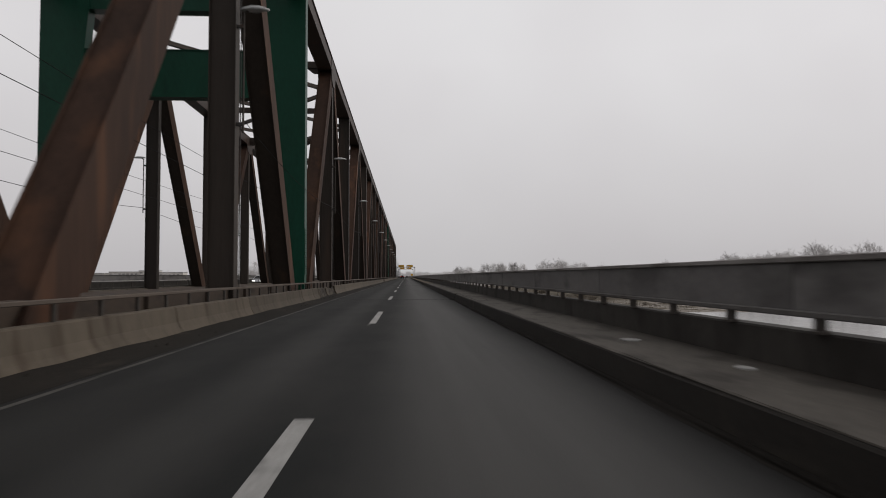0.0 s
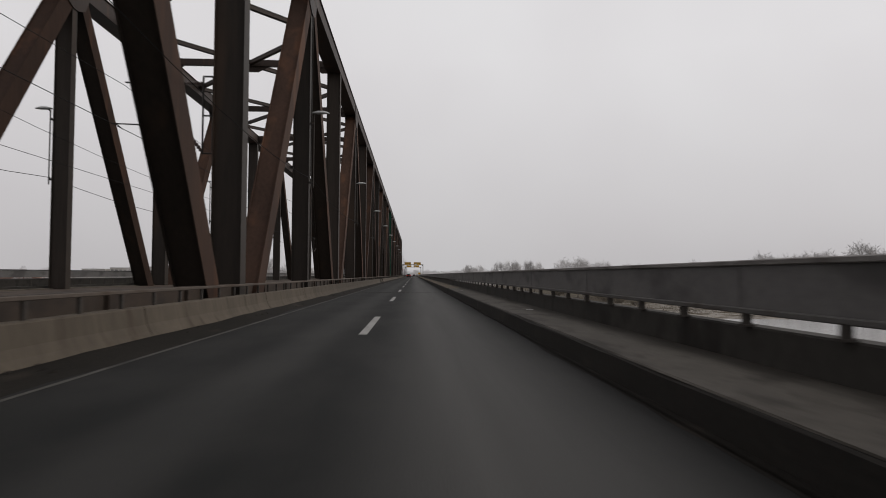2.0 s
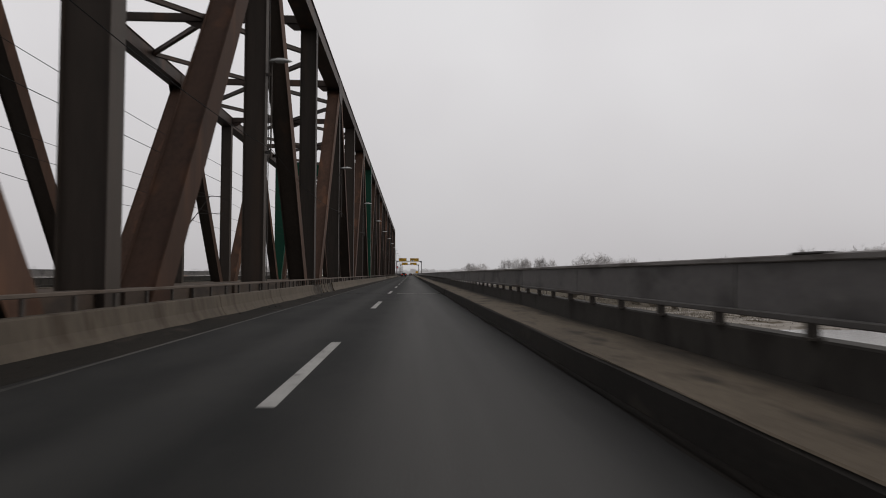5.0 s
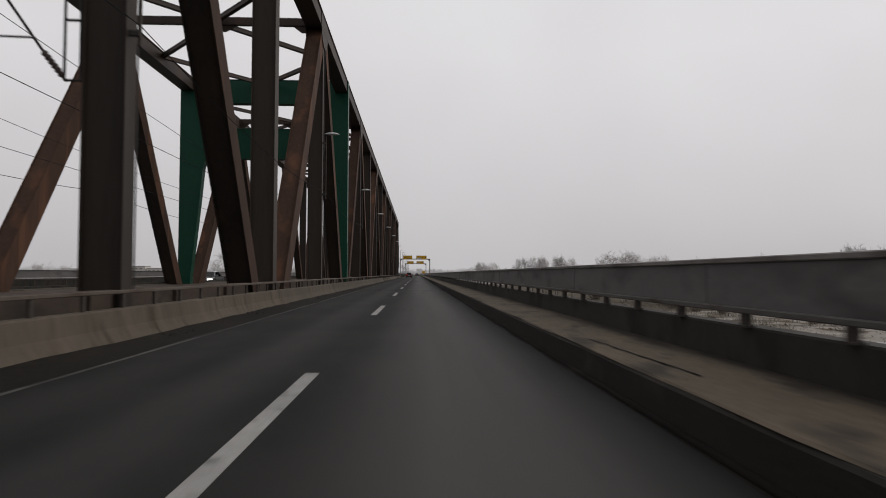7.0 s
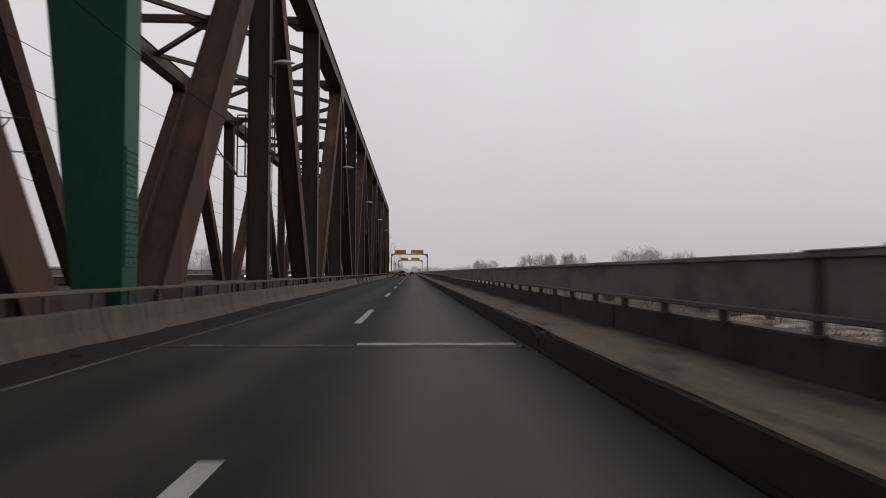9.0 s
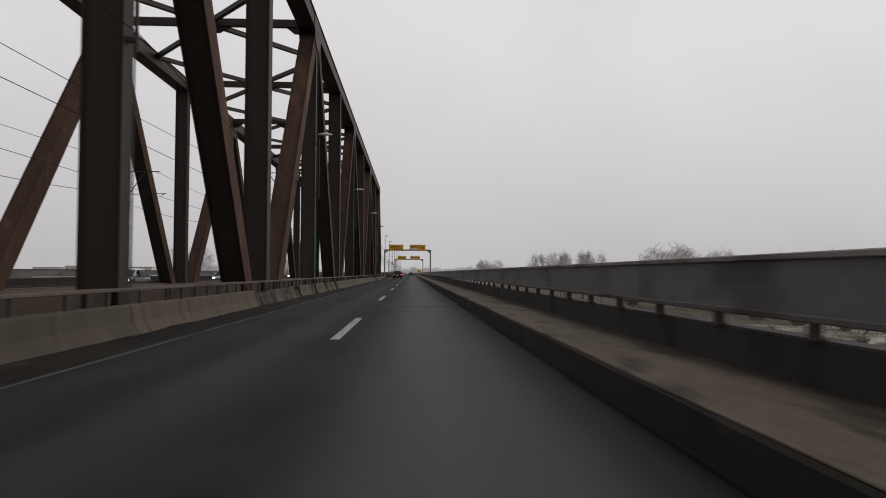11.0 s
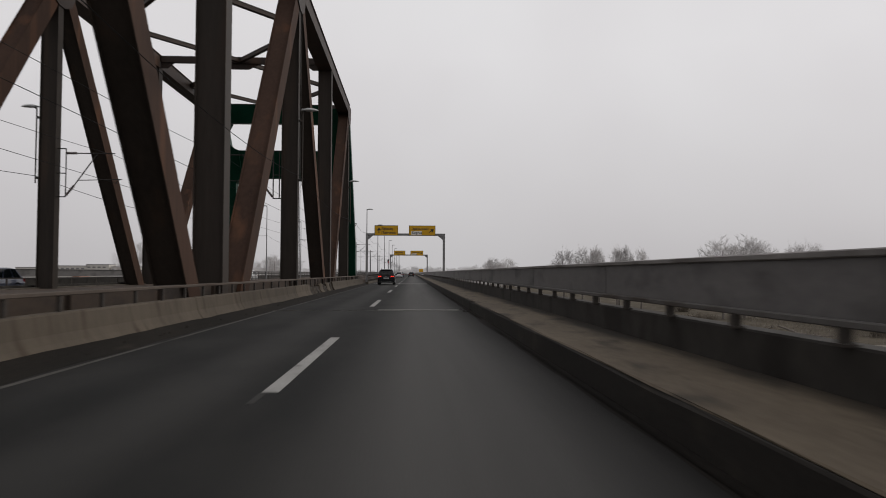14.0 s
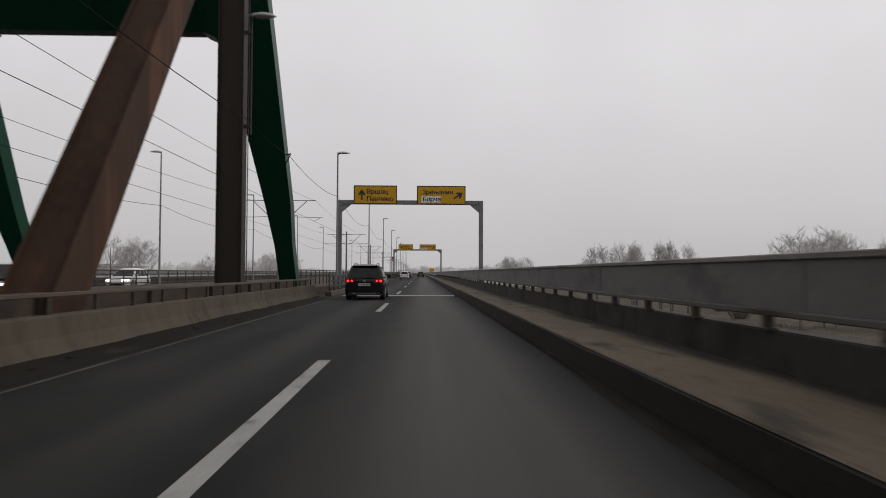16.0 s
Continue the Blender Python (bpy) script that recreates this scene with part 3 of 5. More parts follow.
part("cap_cover", box(3.238, 3.367, 183.9, 187.25, 1.398, 1.419, 0.008), CAP_STEEL, rail)
part("panel_cover", box(3.272, 3.282, 186.98, 187.14, 0.862, 1.342), STEEL_DARK, rail)

# ======================= railway deck and the other carriageway =======================
deck = part("rail_deck", box(FAR_X - 0.2, NEAR_X + 0.2, BACK, ROAD_END, -0.9, RAIL_Z), RAILBED)
tagged(deck, "raised rust-stained railway bed between the trusses", "railway bed", kind="structure")
infill = part("deck_edge", box(NEAR_X + 0.21, -4.96, BACK, ROAD_END, -0.9, 0.0), CONCRETE_DARK)
tagged(infill, "dark concrete deck edge below the truss", "deck edge", kind="structure")
bm = box(-5.72, -5.69, BACK, BRIDGE_END, RAIL_Z - 0.3, 0.885)
add_box(bm, -5.80, -5.63, BACK, BRIDGE_END, 0.887, 0.905)
girder = part("edge_girder", bm, GIRDER_BROWN)
tagged(girder, "brown steel edge plate of the railway bed", "edge plate", kind="structure")
rib = mesh_of("stiffener", box(-5.688, -5.60, -0.008, 0.008, RAIL_Z - 0.3, 0.884), GIRDER_BROWN)
for i in range(84):
    repeat("stiffener", rib, girder, pose(0, 1.5 + PANEL / 3.17 * i, 0))
ledge = part("deck_ledge", box(FAR_X - 0.55, FAR_X - 0.21, BACK, BRIDGE_END, -0.018, RAIL_Z + 0.05, 0.02), CONCRETE)
tagged(ledge, "pale concrete ledge at the far edge of the railway bed", "ledge", kind="structure")
road_far = part("road_far", box(-26.5, FAR_X - 0.22, BACK, ROAD_END, -0.9, -0.02), ASPHALT)
tagged(road_far, "asphalt carriageway on the far side of the bridge", "road", kind="structure")
far_wall = empty("parapet_far", label="solid grey parapet beyond the far carriageway", category="parapet", kind="structure")
part("panel", box(-26.75, -26.7, BACK, ROAD_END, 0.86, 1.335), SHEET_GREY, far_wall)
part("cap_rail", box(-26.8, -26.65, BACK, ROAD_END, 1.338, 1.392), STEEL_DARK, far_wall)
part("upstand", box(-26.9, -26.6, BACK, ROAD_END, -0.9, 0.72), CONCRETE_DARK, far_wall)


def guard_rail(x, y0, y1, label, steps, mat=STEEL_WORN):
    """A beam on posts; steps: stretches with (end, spacing of the posts)."""
    g = empty("guard_rail", (0, 0, 0), label, "guard rail", "guard rails")
    part("beam", box(x - 0.04, x + 0.04, y0, y1, 0.86, 0.925, 0.012), mat, g)
    post = mesh_of("post", box(x - 0.025, x + 0.025, -0.035, 0.035, 0.55, 0.858), POST_BROWN)
    y = y0 + 0.4
    for end, step in steps:
        while y < min(end, y1 - 0.1):
            repeat("post", post, g, pose(0, y, 0))
            y += step
    return g


guard_rail(-5.17, -30.0, BRIDGE_END - 2, "worn brown steel guard rail on the concrete barrier", ((128, 1.45), (150, 0.972), (236, 1.45), (275, 0.985), (400, 1.43)))
far_rail = guard_rail(-18.35, -20.0, BRIDGE_END, "dark steel guard rail beside the far carriageway", ((400, 3.0),), STEEL_DARK)
part("lower_beam", box(-18.39, -18.31, -20.0, BRIDGE_END, 0.5, 0.56), STEEL_DARK, far_rail)
part("footing", box(-18.5, -18.2, -20.0, BRIDGE_END, -0.02, 0.555), CONCRETE_DARK, far_rail)

# ---- concrete barrier: cast lengths with open joints, and stretches where it has crumbled away ----
barrier = empty("barrier", label="stained concrete crash barrier with open joints and crumbled stretches", category="barrier", kind="structure")
PROFILE = [(-4.86, 0.0), (-4.88, 0.10), (-4.95, 0.20), (-5.01, 0.32), (-5.06, 0.59), (-5.085, 0.62), (-5.25, 0.62), (-5.275, 0.59), (-5.29, 0.0)]


def barrier_length(y0, y1, r, chipped=0.0):
    """One cast length between two joints; chipped: how far its ends and top have broken off."""
    bm = bmesh.new()
    n = max(2, int((y1 - y0) / (1.4 if chipped == 0 else 0.22)))
    rings = []
    loss = 0.0
    for i in range(n + 3):
        y = y0 + (0.0, 0.02)[i] if i < 2 else (y1 - 0.02 if i == n + 1 else (y1 if i == n + 2 else y0 + (y1 - y0) * (i - 1) / n))
        d = 0.012 if i in (0, n + 2) else 0.0
        end = min(i, n + 2 - i)
        loss = max(0.0, min(chipped, loss + r.uniform(-0.5, 0.5) * chipped))
        drop = loss + (chipped * 1.6 if end < 2 else 0.0)
        rings.append([(x - d - (drop * 0.25 if z > 0.15 and x > -5.1 else 0) + r.uniform(-0.004, 0.004), y, max(z - d * (z > 0.3) - (drop * z / 0.62) + (r.uniform(-0.004, 0.004) if z > 0 else 0), 0)) for x, z in PROFILE])
    return add_loft(bm, rings)


def rubble_length(y0, y1, r):
    """A length that has lost its skin: a rough dark core, set back, with bites out of its top and foot."""
    bm = bmesh.new()
    n = max(3, int((y1 - y0) / 0.13))
    rings = []
    h, back = 0.52, 0.05
    for i in range(n + 1):
        h = max(0.40, min(0.60, h + r.uniform(-0.05, 0.05)))
        back = max(0.02, min(0.10, back + r.uniform(-0.03, 0.03)))
        y = y0 + (y1 - y0) * i / n
        rings.append([(-4.90 - back * 0.5 + r.uniform(-0.03, 0.02), y, 0.0), (-4.95 - back + r.uniform(-0.02, 0.03), y, r.uniform(0.13, 0.19)), (-5.01 - back + r.uniform(-0.02, 0.03), y, h * r.uniform(0.52, 0.6)), (-5.05 - back + r.uniform(-0.02, 0.02), y, h * 0.93), (-5.12 - back * 0.5, y, h), (-5.25, y, h * r.uniform(0.95, 1.04)), (-5.29, y, 0.0)])
    add_loft(bm, rings)
    return bm


rng = random.Random(14)
# stretches that have crumbled, with the fragments that still stand in them
CRUMBLED = ((36.2, 44.9, ((40.2, 41.0),)), (137.6, 146.6, ((141.4, 142.6), (143.3, 144.1))), (244.2, 253.4, ((247.6, 249.0), (250.9, 252.0))),
            (256.7, 258.8, ()), (262.4, 269.2, ((263.9, 265.4), (266.4, 267.9))), (316.1, 326.2, ((320.1, 321.6), (323.1, 324.6))))
known = [30.7, 34.4, 69.8, 72.7, 192.9, 297.7, 301.9, 311.9, 314.7]
stops = sorted(known + [v for a, b, _ in CRUMBLED for v in (a, b)] + [-24.4, 353.6])
lengths = []
for a, b in zip(stops, stops[1:]):
    inside = [c for c in CRUMBLED if c[0] == a]
    if inside:
        y = a
        for f0, f1 in inside[0][2]:
            lengths += [(y, f0, "rubble"), (f0, f1, "fragment")]
            y = f1
        lengths.append((y, b, "rubble"))
        continue
    n = max(1, round((b - a) / 9.5))
    cuts = [a] + sorted(a + (b - a) * (i + rng.uniform(-0.22, 0.22)) / n for i in range(1, n)) + [b]
    lengths += [(u, v, "whole") for u, v in zip(cuts, cuts[1:])]
for y0, y1, state in lengths:
    if state == "rubble":
        part("barrier_rubble", rubble_length(y0, y1, rng), BARRIER_DARK, barrier, "sooty crumbled concrete")
    else:
        part("barrier_segment", barrier_length(y0 + 0.014, y1 - 0.014, rng, 0.05 if state == "fragment" else 0.0), BARRIER_GREY, barrier)


# ======================= trusses =======================
def plate(points, x0, x1):
    bm = bmesh.new()
    return add_loft(bm, [[(x, y, z) for y, z in points] for x in (x0, x1)])


def add_plate(bm, points, x0, x1):
    return add_loft(bm, [[(x, y, z) for y, z in points] for x in (x0, x1)])


def truss(x, label):
    top = empty("bridge_truss", (x, 0, 0), label, "truss", "bridge trusses")
    w = 0.80
    hanger = mesh_of("vertical", bar((0, 0, FOOT_Z), (0, 0, CHORD_Z - 0.42), lipped(w, 0.5, 0.08)), STEEL_UPRIGHT)
    column = mesh_of("vertical", bar((0, 0, FOOT_Z), (0, 0, CHORD_Z - 0.42), lipped(w + 0.1, 0.66, 0.1)), STEEL_UPRIGHT)

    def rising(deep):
        return mesh_of("diagonal", bar((0, 0, -2.95), (0, (CHORD_Z + 2.95) * 0.73, CHORD_Z), lipped(w + 0.02, deep, 0.06, 0.035)), STEEL_RUST_LIT)

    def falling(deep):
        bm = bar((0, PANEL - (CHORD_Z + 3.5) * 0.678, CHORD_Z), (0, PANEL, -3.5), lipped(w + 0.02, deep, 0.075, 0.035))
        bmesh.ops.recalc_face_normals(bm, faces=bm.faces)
        # webs take the dark steel: the shade of the underside as colour
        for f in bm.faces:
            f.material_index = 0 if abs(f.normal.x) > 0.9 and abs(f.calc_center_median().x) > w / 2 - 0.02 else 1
        return mesh_of("diagonal", bm, [STEEL_RUST_LIT, STEEL_UPRIGHT])

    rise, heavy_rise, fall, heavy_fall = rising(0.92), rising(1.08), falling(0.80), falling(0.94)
    bm = bmesh.new()
    add_box(bm, -w / 2 - 0.03, w / 2 + 0.03, 0.005, PANEL - 0.005, CHORD_Z - 0.42, CHORD_Z + 0.39)
    add_box(bm, -w / 2 - 0.10, w / 2 + 0.10, 0.005, PANEL - 0.005, CHORD_Z + 0.393, CHORD_Z + 0.435)
    add_box(bm, -w / 2 - 0.07, w / 2 + 0.07, 0.005, PANEL - 0.005, CHORD_Z - 0.46, CHORD_Z - 0.423)
    chord = mesh_of("top_chord", bm, STEEL_BROWN)
    lower = mesh_of("bottom_chord", box(-w / 2 - 0.05, w / 2 + 0.05, 0.005, PANEL - 0.005, FOOT_Z - 0.5, FOOT_Z + 0.5), STEEL_BROWN)
    bm = bmesh.new()
    for side in (-1, 1):
        a = side * (w / 2 + 0.034)
        add_plate(bm, [(-1.35, 0.36), (-1.35, -0.42), (-0.95, -1.1), (-0.3, -1.35), (0.3, -1.35), (0.95, -1.1), (1.35, -0.42), (1.35, 0.36)], a, a + side * 0.03)
    gusset = mesh_of("gusset", bm, STEEL_BROWN)
    for k in range(-15, 12):
        y = 194.9 + PANEL * k
        even = k % 2 == 0
        if k % 12:
            repeat("vertical", column if even else hanger, top, pose(0, y, 0))
        if k < 11:
            by_pier = k < 2 and k % 12 in (10, 11, 0, 1)
            pair = (heavy_rise, heavy_fall) if by_pier else (rise, fall)
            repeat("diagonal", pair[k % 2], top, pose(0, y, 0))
            repeat("top_chord", chord, top, pose(0, y, 0))
        repeat("bottom_chord", lower, top, pose(0, y, 0))
        if not even:
            repeat("gusset", gusset, top, pose(0, y, CHORD_Z))
    return top


truss(NEAR_X, "tall brown weathered steel truss beside the near carriageway")
truss(FAR_X, "tall brown weathered steel truss beyond the railway bed")


# ---- green portal frames over the piers ----
def add_bolt(bm, x, y, z, s=1):
    add_loft(bm, [[(x + d, y + 0.022 * math.cos(q), z + 0.022 * math.sin(q)) for q in [j * math.tau / 6 for j in range(6)]] for d in (0.0, 0.014 * s)])


def portal(y):
    p = empty("portal_frame", (0, y, 0), "green-painted steel portal frame over a bridge pier", "portal frame", "portal frames")
    for s, edge in ((-1, -5.41), (1, 2 * MID_X + 5.41)):
        bm = bmesh.new()
        rings = []
        for z, w in ((FOOT_Z, 0.86), (1.0, 0.93), (6.5, 1.5), (9.2, 1.75), (9.9, 1.95), (10.3, 2.0), (12.2, 2.1), (14.3, 2.3), (16.0, 2.4)):
            rings.append([(edge, -0.35, z), (edge + s * w, -0.35, z), (edge + s * w, 0.35, z), (edge, 0.35, z)])
        add_loft(bm, rings)
        post = part("post", bm, STEEL_GREEN, p)
        bm = bmesh.new()
        add_box(bm, *sorted((edge - s * 0.02, edge - s * 0.002)), -0.29, 0.29, 1.3, 3.55)
        for i in range(20):
            z = 1.38 + 0.11 * i
            for yy in (-0.21, -0.07, 0.07, 0.21) if i % 2 else (-0.14, 0.14):
                add_bolt(bm, edge - s * 0.02, yy, z, -s)
        part("splice_plate", bm, STEEL_GREEN, post)
    for name, z0, z1 in (("lower_beam", 9.95, 12.2), ("upper_beam", 14.2, 15.95)):
        bm = box(2 * MID_X + 7.4, -7.4, -0.3, 0.3, z0, z1)
        add_box(bm, 2 * MID_X + 7.4, -7.4, -0.36, 0.36, z0 - 0.045, z0 - 0.002)
        add_box(bm, 2 * MID_X + 7.4, -7.4, -0.36, 0.36, z1 + 0.002, z1 + 0.045)
        part(name, bm, STEEL_GREEN, p)


for y in PORTALS:
    portal(y)


def end_portal():
    """The inclined last frame: legs that follow the last diagonal, two beams with rounded openings."""
    p = empty("portal_frame", (0, TOP_END, 0), "green-painted inclined end frame of the truss bridge", "portal frame", "portal frames")

    def at(z):
        return (15.2 - z) * 0.708

    for s, x in ((1, NEAR_X), (-1, FAR_X)):
        bm = bmesh.new()
        rings = []
        for z, outer, inner in ((FOOT_Z, 0.30, 0.42), (2.4, 0.32, 0.46), (4.0, 0.44, 0.62), (9.0, 0.46, 1.25), (9.45, 0.46, 1.34), (9.75, 0.46, 1.6), (9.9, 0.46, 2.0), (12.2, 0.46, 2.0), (12.35, 0.46, 1.6), (12.65, 0.46, 1.35), (13.8, 0.46, 1.3), (14.3, 0.46, 1.7), (15.5, 0.46, 1.8)):
            a, b = x + s * outer, x - s * inner
            rings.append([(a, at(z) - 0.42, z), (b, at(z) - 0.42, z), (b, at(z) + 0.42, z), (a, at(z) + 0.42, z)])
        add_loft(bm, rings)
        part("leg", bm, STEEL_GREEN, p)
    for name, z0, z1 in (("lower_beam", 9.92, 12.2), ("upper_beam", 14.35, 15.75)):
        bm = bmesh.new()
        add_loft(bm, [[(x, at(z0) - 0.3, z0), (x, at(z0) + 0.3, z0), (x, at(z1) + 0.3, z1), (x, at(z1) - 0.3, z1)] for x in (FAR_X + 1.4, NEAR_X - 1.4)])
        part(name, bm, STEEL_GREEN, p)
    bm = bmesh.new()
    add_bar(bm, (NEAR_X + 0.44, 6.35, 5.95), (NEAR_X + 0.66, 6.35, 6.0), circle(0.03, 6), Vector((0, 1, 0)))
    add_bar(bm, (NEAR_X + 0.44, 6.35, 5.6), (NEAR_X + 0.62, 6.35, 5.95), circle(0.025, 6), Vector((0, 1, 0)))
    part("cable_bracket", bm, STEEL_DARK, p)


end_portal()

# ---- top bracing: struts with haunches, and a diamond of braces in each panel ----
bracing = empty("top_bracing", label="brown steel struts and braces between the truss tops", category="bracing", kind="structure")
x0, x1 = FAR_X + 0.47, NEAR_X - 0.47
STRUT_Z = CHORD_Z + 0.2
bm = box(x0, x1, -0.14, 0.14, STRUT_Z - 0.24, STRUT_Z + 0.2)
for cx, d in ((x0 + 0.005, 0.9), (MID_X, 1.3), (x1 - 0.005, 0.9)):
    lo, hi = max(x0, cx - d), min(x1, cx + d)
    add_loft(bm, [[(lo, yy, STRUT_Z - 0.245), (max(lo, cx - d * 0.45), yy, STRUT_Z - 0.62), (min(hi, cx + d * 0.45), yy, STRUT_Z - 0.62), (hi, yy, STRUT_Z - 0.245)] for yy in (-0.06, 0.06)])
strut = mesh_of("strut", bm, STEEL_BROWN)
braces = []
for xe in (x0 - 0.03, x1 + 0.03):
    for ya, yb in ((0.1, PANEL / 2 - 0.1), (PANEL - 0.1, PANEL / 2 + 0.1)):
        braces.append(mesh_of("brace", bar((MID_X, ya, STRUT_Z - 0.05), (xe, yb, STRUT_Z - 0.05), lipped(0.26, 0.26, 0.03, 0.03), Vector((0, 0, 1))), STEEL_BROWN))
for k in range(-15, 12):
    y = 194.9 + PANEL * k
    if k % 12:
        repeat("strut", strut, bracing, pose(0, y, 0))
    if k < 11:
        for me in braces:
            repeat("brace", me, bracing, pose(0, y, 0))

# ---- piers under the trusses and the viaduct beyond ----
for y in (194.9 - 24 * PANEL, *PORTALS, 194.9 + 12 * PANEL):
    bm = bmesh.new()
    add_loft(bm, [[(x, y + d * g, z) for x, d in ((-22.0, -1.3), (-2.0, -1.3), (-0.4, 0.0), (-2.0, 1.3), (-22.0, 1.3), (-23.6, 0.0))] for z, g in ((-21.0, 1.25), (FOOT_Z - 0.52, 1.0))])
    ob = part("bridge_pier", bm, CONCRETE)
    tagged(ob, "broad concrete river pier below the bridge deck", "pier", kind="structure")
for i in range(12):
    y = 405.0 + 50.0 * i
    ob = part("bridge_pier", box(-24.0, 1.0, y - 0.8, y + 0.8, -14.5, -0.92), CONCRETE)
    tagged(ob, "plain concrete pier below the viaduct deck", "pier", kind="structure")

# lumps of grit and moss at the foot of the barrier
bm = bmesh.new()
rng = random.Random(21)
for i in range(420):
    y = rng.uniform(0, 353)
    if rng.random() < 0.6:
        y = 353.6 - 6.0 * rng.randrange(58) + rng.gauss(0, 0.9)
    r = rng.uniform(0.02, 0.06)
    x = -4.86 + rng.uniform(0.0, 0.3)
    pts = [(x + r * 0.7 * math.cos(q) * rng.uniform(0.7, 1.1), y + 2.2 * r * math.sin(q) * rng.uniform(0.7, 1.1), max(0.002, 0.1 - (x + 4.86) * 0.28)) for q in [j * math.tau / 7 for j in range(7)]]
    base = [bm.verts.new(p) for p in pts]
    peak = bm.verts.new((x - 0.01, y, max(0.0, 0.1 - (x + 4.86) * 0.28) + r * rng.uniform(0.5, 1.0)))
    for j in range(7):
        bm.faces.new((base[j], base[(j + 1) % 7], peak))
moss = part("barrier_dirt", bm, GRIT)
tagged(moss, "dark lumps of grit along the barrier foot", "dirt", kind="stuff")


# ======================= lamps =======================
def lamp_head(bm, x, z, s, reach):
    """A flat oval head at the end of a short arm that reaches out to the side s."""
    rings = []
    for i, (u, w, h) in enumerate(((-0.12, 0.05, 0.03), (0.0, 0.12, 0.075), (0.2, 0.18, 0.12), (0.42, 0.18, 0.115), (0.62, 0.12, 0.07), (0.74, 0.03, 0.02))):
        rings.append([(x + s * (reach + u), w * math.cos(q), z + (h if math.sin(q) > 0 else 0.35 * h) * math.sin(q)) for q in [j * math.tau / 10 for j in range(10)]])
    add_loft(bm, rings)


def truss_lamp(x_face, s):
    """A short lamp pole bracketed to the outside of a truss vertical."""
    lamp = empty("bracket_lamp", (x_face, 0, 0), "grey street lamp on a short pole bracketed to the truss", "street lamp", "bracket lamps")
    x = s * 0.2
    part("pole", bar((x, 0, 5.5), (x, 0, 9.15), circle(0.033, 8)), POST_BROWN, lamp)
    part("arm", bar((x, 0, 9.12), (x + s * 0.12, 0, 9.2), circle(0.035, 8), Vector((0, 1, 0))), POST_BROWN, lamp)
    bm = bmesh.new()
    lamp_head(bm, x, 9.22, s, 0.02)
    part("head", bm, LAMP_GLASS, lamp, "milky oval lamp head", smooth=True)
    for z in (5.75, 8.7):
        part("bracket", box(*sorted((s * 0.0, x)), -0.05, 0.05, z - 0.05, z + 0.05), STEEL_DARK, lamp)
    part("conduit", bar((s * 0.05, 0.3, 0.9), (s * 0.05, 0.3, 14.6), circle(0.016, 6)), STEEL_DARK, lamp)
    return lamp


a = truss_lamp(NEAR_X + 0.40, 1)
b = truss_lamp(FAR_X - 0.40, -1)
odd = [k for k in range(-13, 12) if k % 2]
for lamp in (a, b):
    lamp.location.y = 194.9 + PANEL * odd[0] - 0.1
    for k in odd[1:]:
        copy_thing(lamp, pose(lamp.location.x, 194.9 + PANEL * k - 0.1, 0))


def street_lamp(x, y, s, top=8.75):
    lamp = empty("street_lamp", (x, y, 0), "tall slim grey street lamp beyond the truss", "street lamp", "street lamps")
    bm = bmesh.new()
    add_loft(bm, [[(r * math.cos(q), r * math.sin(q), z) for q in [j * math.tau / 10 for j in range(10)]] for z, r in ((-0.1, 0.10), (0.9, 0.095), (1.0, 0.075), (top, 0.045))])
    part("pole", bm, STEEL_GREY, lamp)
    part("arm", bar((0, 0, top - 0.02), (s * 0.15, 0, top + 0.05), circle(0.035, 8), Vector((0, 1, 0))), STEEL_GREY, lamp)
    bm = bmesh.new()
    lamp_head(bm, 0, top + 0.06, s, 0.05)
    part("head", bm, LAMP_GLASS, lamp, "milky oval lamp head", smooth=True)
    return lamp


one = street_lamp(-5.35, 364.6, 1)
for i in range(1, 9):
    copy_thing(one, pose(-5.35, 364.6 + 27.0 * i, 0))
two = street_lamp(-18.25, 369.4, -1, 9.55)
for i in range(1, 9):
    copy_thing(two, pose(-18.25, 369.4 + 27.0 * i, 0))


# ======================= railway overhead line =======================
def add_wire(bm, x, points, r=0.012):
    """A wire that hangs through the points (y, z, sag of the stretch that follows)."""
    for (ya, za, sag), (yb, zb, _) in zip(points, points[1:]):
        n = 8 if sag else 1
        prev = None
        for i in range(n + 1):
            u = i / n
            p = Vector((x, ya + (yb - ya) * u, za + (zb - za) * u - 4 * sag * u * (1 - u)))
            if prev:
                add_bar(bm, prev, p, circle(r, 4))
            prev = p
    return bm


SUPPORTS = [194.9 + PANEL * k - 0.05 for k in (-15, -10, -7, -3, 1, 5, 9)] + [380.5 + 53.7 * i for i in range(12)]
for side in (-1, 1):
    x = MID_X + side * 2.65
    bm = add_wire(bmesh.new(), x, [(y, 6.88 if y < 340 else 7.35, 0.6) for y in SUPPORTS], 0.010)
    add_wire(bm, x, [(SUPPORTS[0], 5.54, 0), (SUPPORTS[6], 5.54, 0), (SUPPORTS[7], 5.55, 0), (SUPPORTS[-1], 5.6, 0)], 0.011)
    w = part("overhead_line", bm, WIRE)
    tagged(w, "thin dark railway overhead wires above the tracks", "overhead wire", "overhead wires")
for x, z, sag in ((-18.16, 5.85, 0.45),):
    w = part("feeder_cable", add_wire(bmesh.new(), x, [(194.8 + PANEL * k, z, sag) for k in odd] + [(369.4 + 27.0 * i, z, 0.6) for i in range(9)], 0.014), WIRE)
    tagged(w, "thin dark feeder cable beside the far truss", "cable", "feeder cables")
